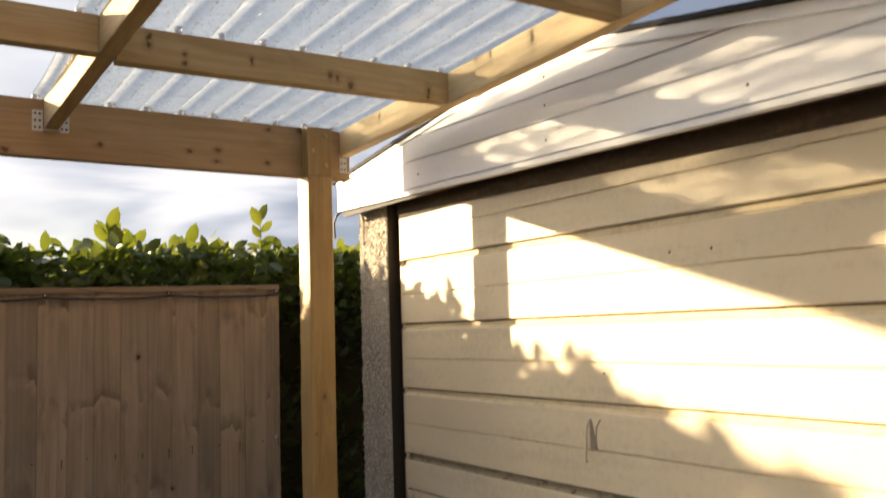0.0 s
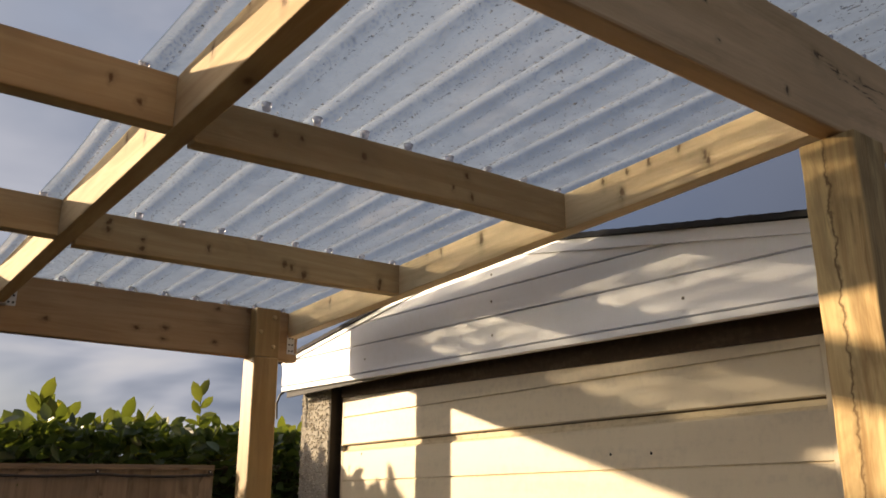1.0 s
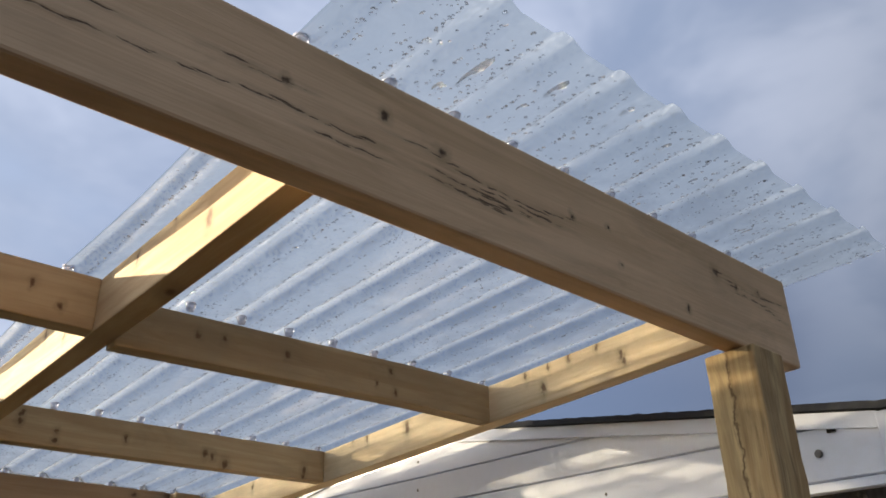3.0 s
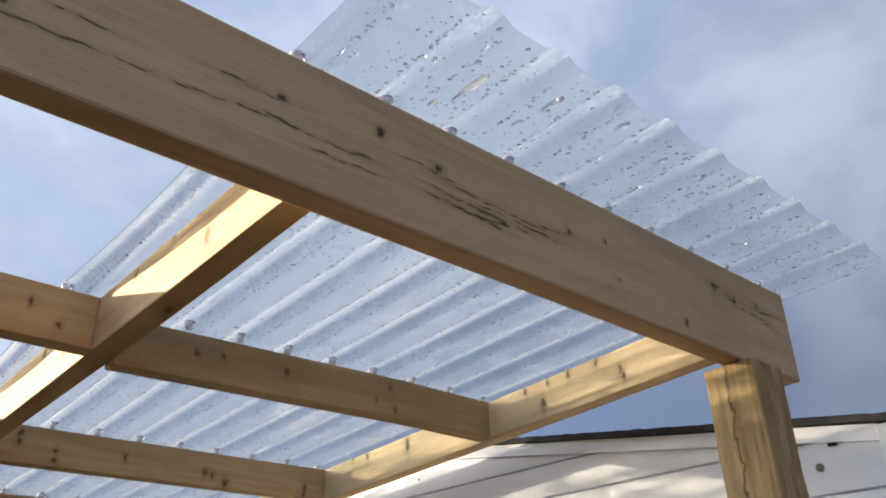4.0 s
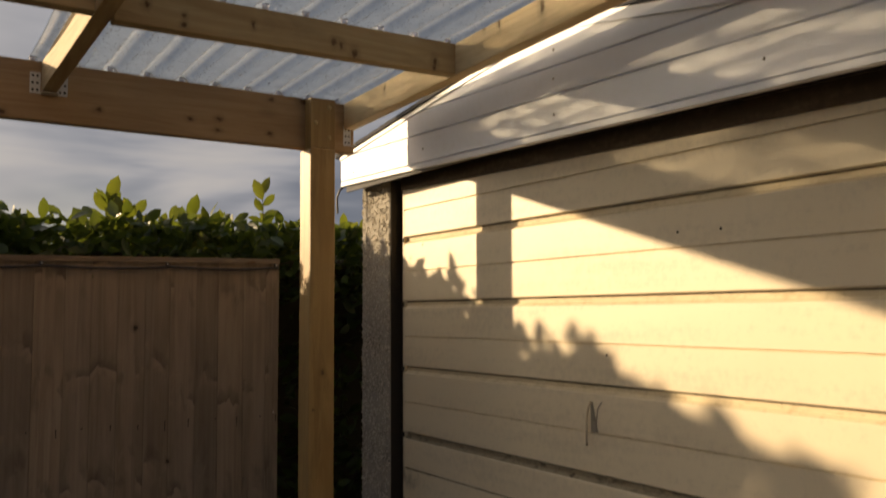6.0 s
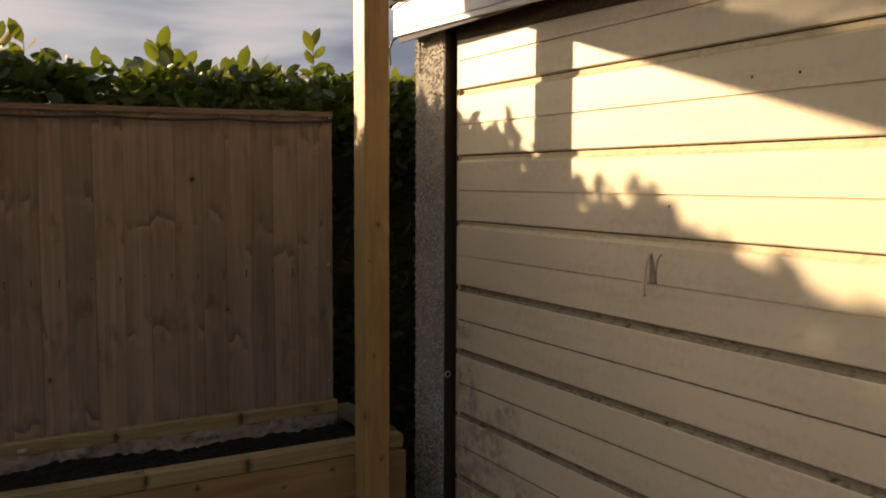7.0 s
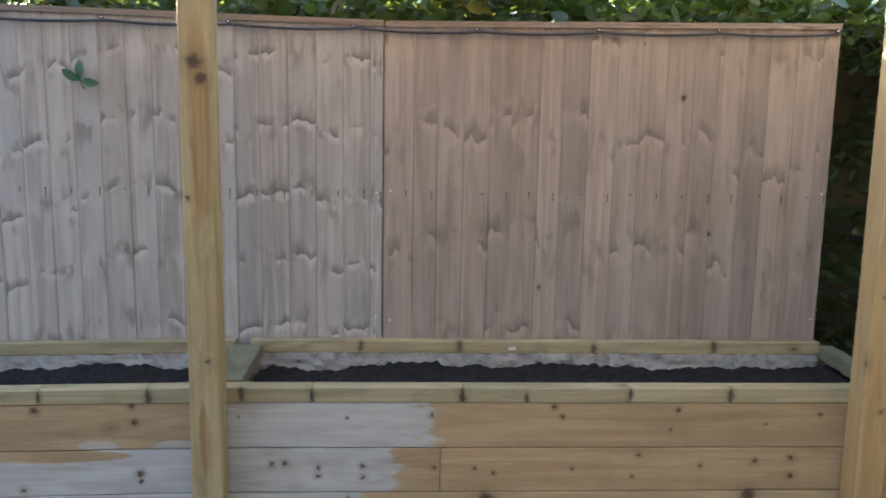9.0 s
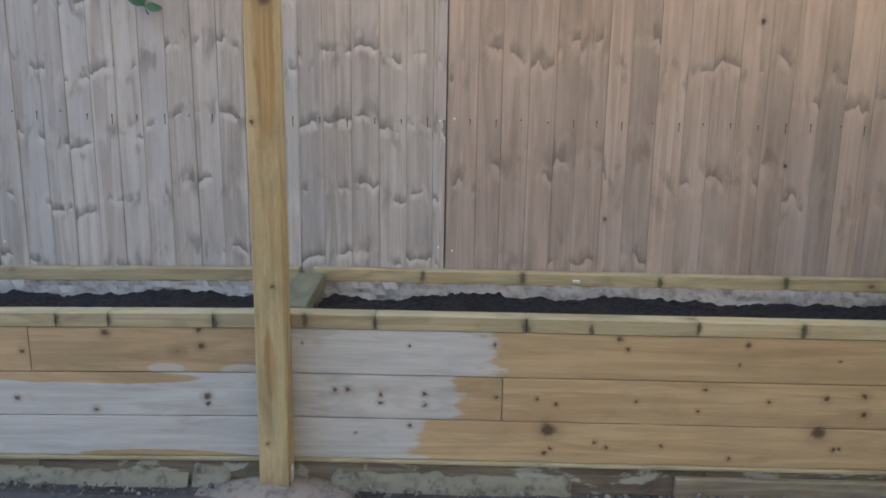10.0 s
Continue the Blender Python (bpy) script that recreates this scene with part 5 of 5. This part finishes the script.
def hedge():
    rng = random.Random(11)
    h = thing("hedge", (-0.6, 4.3, 0), "dense laurel hedge with glossy leaves and young shoots", "hedge")

    def crest(x, y):
        base = 2.045 - 0.045 * math.exp(-((x - 0.54) / 0.16) ** 2) + 0.030 * math.exp(-((x + 0.05) / 0.30) ** 2) - 0.03 * math.exp(-((x - 0.9) / 0.13) ** 2)
        return base + 0.018 * noise.noise((x * 1.6, y * 1.6, 0)) + 0.03 * noise.noise((x * 6, y * 6, 3))

    # dark filler sheet painting the hedge's shaded inside and blocking light
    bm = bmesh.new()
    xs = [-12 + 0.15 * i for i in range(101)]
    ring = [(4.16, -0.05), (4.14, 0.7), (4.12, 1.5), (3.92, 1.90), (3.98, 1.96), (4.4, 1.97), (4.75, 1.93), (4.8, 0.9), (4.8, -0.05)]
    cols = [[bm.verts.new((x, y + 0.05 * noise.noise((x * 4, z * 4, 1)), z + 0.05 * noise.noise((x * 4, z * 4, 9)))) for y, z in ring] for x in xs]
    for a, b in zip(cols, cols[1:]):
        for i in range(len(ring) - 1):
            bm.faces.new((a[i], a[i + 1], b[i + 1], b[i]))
    part("woody_core", bm, twig_mat, h, "dark filler sheet for the shaded inside of the hedge")
    spots = []

    def scatter(count, x0, x1, y0, y1, z0, z1, top_only):
        for _ in range(count):
            x, y = rng.uniform(x0, x1), rng.uniform(y0, y1)
            z = crest(x, y) - abs(rng.gauss(0, 0.05)) if top_only else rng.uniform(z0, z1)
            way = Vector((rng.uniform(-1, 1), rng.uniform(-1.2, 0.5), rng.uniform(-0.1, 1.1) if top_only else rng.uniform(-0.5, 0.6)))
            spots.append((Vector((x, y, z)), way, rng.uniform(0.058, 0.100), rng.uniform(0, 6.28)))

    scatter(4200, -5, 3.0, 3.76, 4.75, 0, 0, True)
    # leaves out of view, added like the longer core to block the low sun
    scatter(900, -11.5, -5, 3.76, 4.75, 0, 0, True)
    scatter(4800, -5, 3.0, 3.73, 3.93, 1.72, 2.08, False)
    scatter(1700, 1.30, 2.9, 3.96, 4.14, 0.0, 1.8, False)
    tagged(part("foliage", leaf_cloud("foliage", spots, leaf_dark), None, h, "glossy dark green laurel leaves"), kind="stuff")
    # young shoots standing above the crest
    spots = []
    stems = []
    tall = [(0.825, 3.98, 2.255, 9), (0.94, 4.02, 2.215, 7), (0.885, 3.95, 2.17, 6), (1.10, 3.97, 2.17, 5), (1.185, 4.0, 2.20, 6), (1.275, 3.96, 2.20, 7), (1.36, 4.05, 2.15, 5), (1.535, 3.98, 2.335, 7), (1.60, 4.0, 2.15, 5), (0.415, 3.97, 2.145, 6), (0.525, 3.95, 2.125, 5), (0.68, 4.0, 2.10, 5),
            (0.745, 3.96, 2.12, 5), (1.04, 3.96, 2.14, 5), (1.98, 3.97, 2.17, 6), (2.08, 4.0, 2.18, 6), (2.3, 3.98, 2.2, 6), (1.70, 3.99, 2.14, 5), (0.295, 3.98, 2.25, 5), (0.19, 4.0, 2.265, 9), (0.15, 3.96, 2.225, 7), (0.07, 3.98, 2.205, 7), (0.02, 4.0, 2.20, 7),
            (-0.05, 3.97, 2.17, 6), (-0.20, 4.0, 2.215, 8), (-0.26, 3.97, 2.205, 7), (-0.41, 4.0, 2.19, 7), (-0.45, 3.97, 2.20, 7), (-0.6, 3.97, 2.17, 6), (-0.85, 4.0, 2.18, 6), (-1.1, 4.0, 2.2, 7), (-1.7, 3.97, 2.16, 6)]
    for i in range(70):
        x = rng.uniform(-4.5, 2.8)
        if not 0.42 < x < 0.70:
            tall.append((x, rng.uniform(3.80, 4.3), 2.04 + rng.uniform(0.0, 0.09), 6))
    for x, y, z, n in tall:
        foot = Vector((x + rng.uniform(-0.03, 0.03), y, 1.91))
        tip = Vector((x, y, z - 0.095))
        stems.append((foot, tip))
        side = rng.choice((-1, 1))
        for k in range(n):
            u = k / (n - 1)
            p = foot.lerp(tip, 0.5 + 0.5 * u)
            side = -side
            lean = radians(84 - 62 * u + rng.uniform(-12, 12))
            way = Vector((side * math.sin(lean), rng.uniform(-0.5, 0.35), math.cos(lean)))
            spots.append((p, way, rng.uniform(0.080, 0.125), None if rng.random() < 0.35 else rng.uniform(0, 6.28)))
    tagged(part("young_growth", leaf_cloud("young_growth", spots, leaf_young), None, h, "upright yellow-green young leaves"), kind="stuff")
    bm = bmesh.new()
    for a, b in stems:
        side = Vector((0.0028, 0, 0))
        dep = Vector((0, 0.0028, 0))
        lo = [bm.verts.new(a + o) for o in (side, dep, -side, -dep)]
        hi = [bm.verts.new(b + o * 0.6) for o in (side, dep, -side, -dep)]
        for k in range(4):
            bm.faces.new((lo[k], lo[(k + 1) % 4], hi[(k + 1) % 4], hi[k]))
    tagged(part("shoot_stems", bm, twig_mat, h), kind="stuff")


hedge()


def sprig():
    s = thing("laurel_sprig", (-1.462, 3.63, 1.60), "green laurel sprig poking through the fence", "leaves")
    c = Vector((-1.462, 3.615, 1.630))
    spots = [(c, Vector((-0.9, -0.2, 0.55)), 0.080, None), (c, Vector((0.05, -0.2, 1)), 0.082, None), (c, Vector((0.9, -0.2, -0.12)), 0.075, None)]
    part("leaves", leaf_cloud("sprig_leaves", spots, leaf_sprig), None, s)
    part("stem", rod([(-1.462, 3.655, 1.600), (-1.463, 3.632, 1.612), tuple(c)], 0.002, 6), twig_mat, s)


sprig()


# ---- small things on the ground ----
def mortar(x0, x1, peak, label):
    """A rough trowelled strip of mortar against the foot of a bed, with a broken upper edge."""
    n = int((x1 - x0) / 0.008)
    bm = bmesh.new()
    cols = []
    for i in range(n + 1):
        x = x0 + (x1 - x0) * i / n
        ends = min(1.0, 14 * min(i, n - i) / n)
        h = peak * ends * (0.62 + 0.75 * noise.noise((x * 4.5, 7, x0)) + 0.25 * noise.noise((x * 19, 3, x0))) - 0.012
        col = []
        for j in range(7):
            u = j / 6
            wob = 0.006 * noise.noise((x * 28, u * 3, 5)) + 0.010 * noise.noise((x * 9, u * 2, 1))
            col.append(bm.verts.new((x, 3.0835 - 0.010 * min(1, 4 * u) - 0.030 * u * u + wob, h + (-0.075 - h) * u)))
        cols.append(col)
    for a, b in zip(cols, cols[1:]):
        for j in range(6):
            bm.faces.new((a[j], a[j + 1], b[j + 1], b[j]))
    ob = part("mortar_strip", bm, mortar_mat, None, label, smooth=True)
    tagged(ob, category="mortar", group="mortar along the beds")


mortar(-2.30, -1.215, 0.020, "pale weathered mortar along the foot of the raised bed")
mortar(-1.20, -1.06, 0.046, "pale lump of mortar beside the post footing")
mortar(-0.70, -0.28, 0.045, "green-stained pale mortar along the foot of the raised bed")
mortar(-0.31, 0.16, 0.034, "green-stained pale mortar, low and crumbling")


def kerb_board():
    k = part("kerb_board", roughen(box(0.525, 1.46, 3.052, 3.080, -0.055, 0.024, 0.005), 0.002, 5, 6), plinth_light, None, "weathered timber kerb board under the raised bed")
    tagged(k, category="board")


kerb_board()

LUMP = [(math.cos(a) * math.cos(e), math.sin(a) * math.cos(e), math.sin(e)) for e in (-0.9, 0.0, 0.9) for a in [2 * math.pi * (k + 0.5 * (e == 0.0)) / 6 for k in range(6)]] + [(0, 0, -1), (0, 0, 1)]
LUMP_FACES = [(6 * r + k, 6 * r + (k + 1) % 6, 6 * r + 6 + (k + r) % 6) for r in (0, 1) for k in range(6)] + [(6 * r + 6 + (k + r) % 6, 6 * r + (k + 1) % 6, 6 * r + 6 + (k + 1 + r) % 6) for r in (0, 1) for k in range(6)] + [(18, (k + 1) % 6, k) for k in range(6)] + [(19, 12 + k, 12 + (k + 1) % 6) for k in range(6)]


def gravel():
    rng = np.random.default_rng(3)
    verts, faces = [], []
    shape = np.array(LUMP)
    for i in range(1500):
        x, y = rng.uniform(-2.2, 1.5), 3.036 - abs(rng.normal(0, 0.07))
        if -0.93 < x < -0.72 or (x < 0.05 and rng.random() < 0.55):
            continue
        r = 0.0022 + rng.gamma(1.4, 0.0020)
        ax, _ = np.linalg.qr(rng.normal(size=(3, 3)))
        body = (shape * rng.uniform(0.78, 1.12, (20, 1)) * rng.uniform(0.55, 1.0, 3)) @ ax * r
        c = np.array((x, y, -0.034 + 0.4 * r))
        b = len(verts)
        verts.extend(tuple(v) for v in c + body)
        faces.extend((b + f[0], b + f[1], b + f[2]) for f in LUMP_FACES)
    ob = part("gravel", raw("gravel", verts, faces, gravel_mat), None, None, "loose muddy rubble and gravel along the foot of the raised beds")
    tagged(ob, category="gravel", kind="stuff")


gravel()


def footing(x, y):
    """A rough lump of concrete round the foot of a post."""
    n = 26
    bm = bmesh.new()
    grid = []
    for j in range(n + 1):
        row = []
        for i in range(n + 1):
            u, v = (i / n - 0.5) * 0.56, (j / n - 0.5) * 0.36
            r2 = (u / 0.17) ** 2 + (v / 0.12) ** 2
            row.append(bm.verts.new((u, v, 0.034 * math.exp(-r2) + (0.012 * noise.noise((x + u * 16, v * 16, 1)) + 0.006 * noise.noise((x + u * 45, v * 45, 2))) * math.exp(-r2 * 0.5) - 0.070 + 0.045 * math.exp(-r2 * 0.25))))
        grid.append(row)
    for j in range(n):
        for i in range(n):
            bm.faces.new((grid[j][i], grid[j][i + 1], grid[j + 1][i + 1], grid[j + 1][i]))
    ob = part("post_footing", bm, damp_concrete, None, "rough muddy concrete round the foot of the post", place=Matrix.Translation((x, y, 0)), smooth=True)
    tagged(ob, category="footing", group="post footings")


footing(-0.886, 3.0)
footing(1.40, 3.0)


def post_bracket():
    b = thing("post_bracket", (-0.822, 3.02, 0.0), "small galvanised bracket fixing the post to its concrete", "bracket")
    part("upright", box(-0.8285, -0.8260, 3.000, 3.040, -0.02, 0.060, 0.0008), bracket_steel, b)
    part("foot", box(-0.8260, -0.790, 3.000, 3.040, -0.020, -0.0175, 0.0008), bracket_steel, b)
    head = mesh_of(disc(0.005, 0.003, 10, "x"), "screw", bracket_steel, True)
    for z in (0.012, 0.042):
        part("screw", head, None, b, place=Matrix.Translation((-0.8255, 3.016, z)) @ Euler((0, 0, math.pi)).to_matrix().to_4x4())


post_bracket()


def rail_chip():
    c = part("plastic_chip", roughen(box(0.200, 0.230, 3.592, 3.5995, 0.584, 0.597, 0.003), 0.002, 40), chip_mat, None, "small white plastic chip stuck on the rear rail")
    tagged(c, category="plastic chip")


rail_chip()


def drip_cable():
    c = thing("cable", (1.70, 3.53, 2.2), "thin black cable hanging from the gable corner", "cable")
    part("sheath", rod([(1.735, 3.478, 2.235), (1.715, 3.492, 2.215), (1.705, 3.502, 2.18), (1.71, 3.505, 2.11)], 0.005, 6), plastic_black, c)


drip_cable()
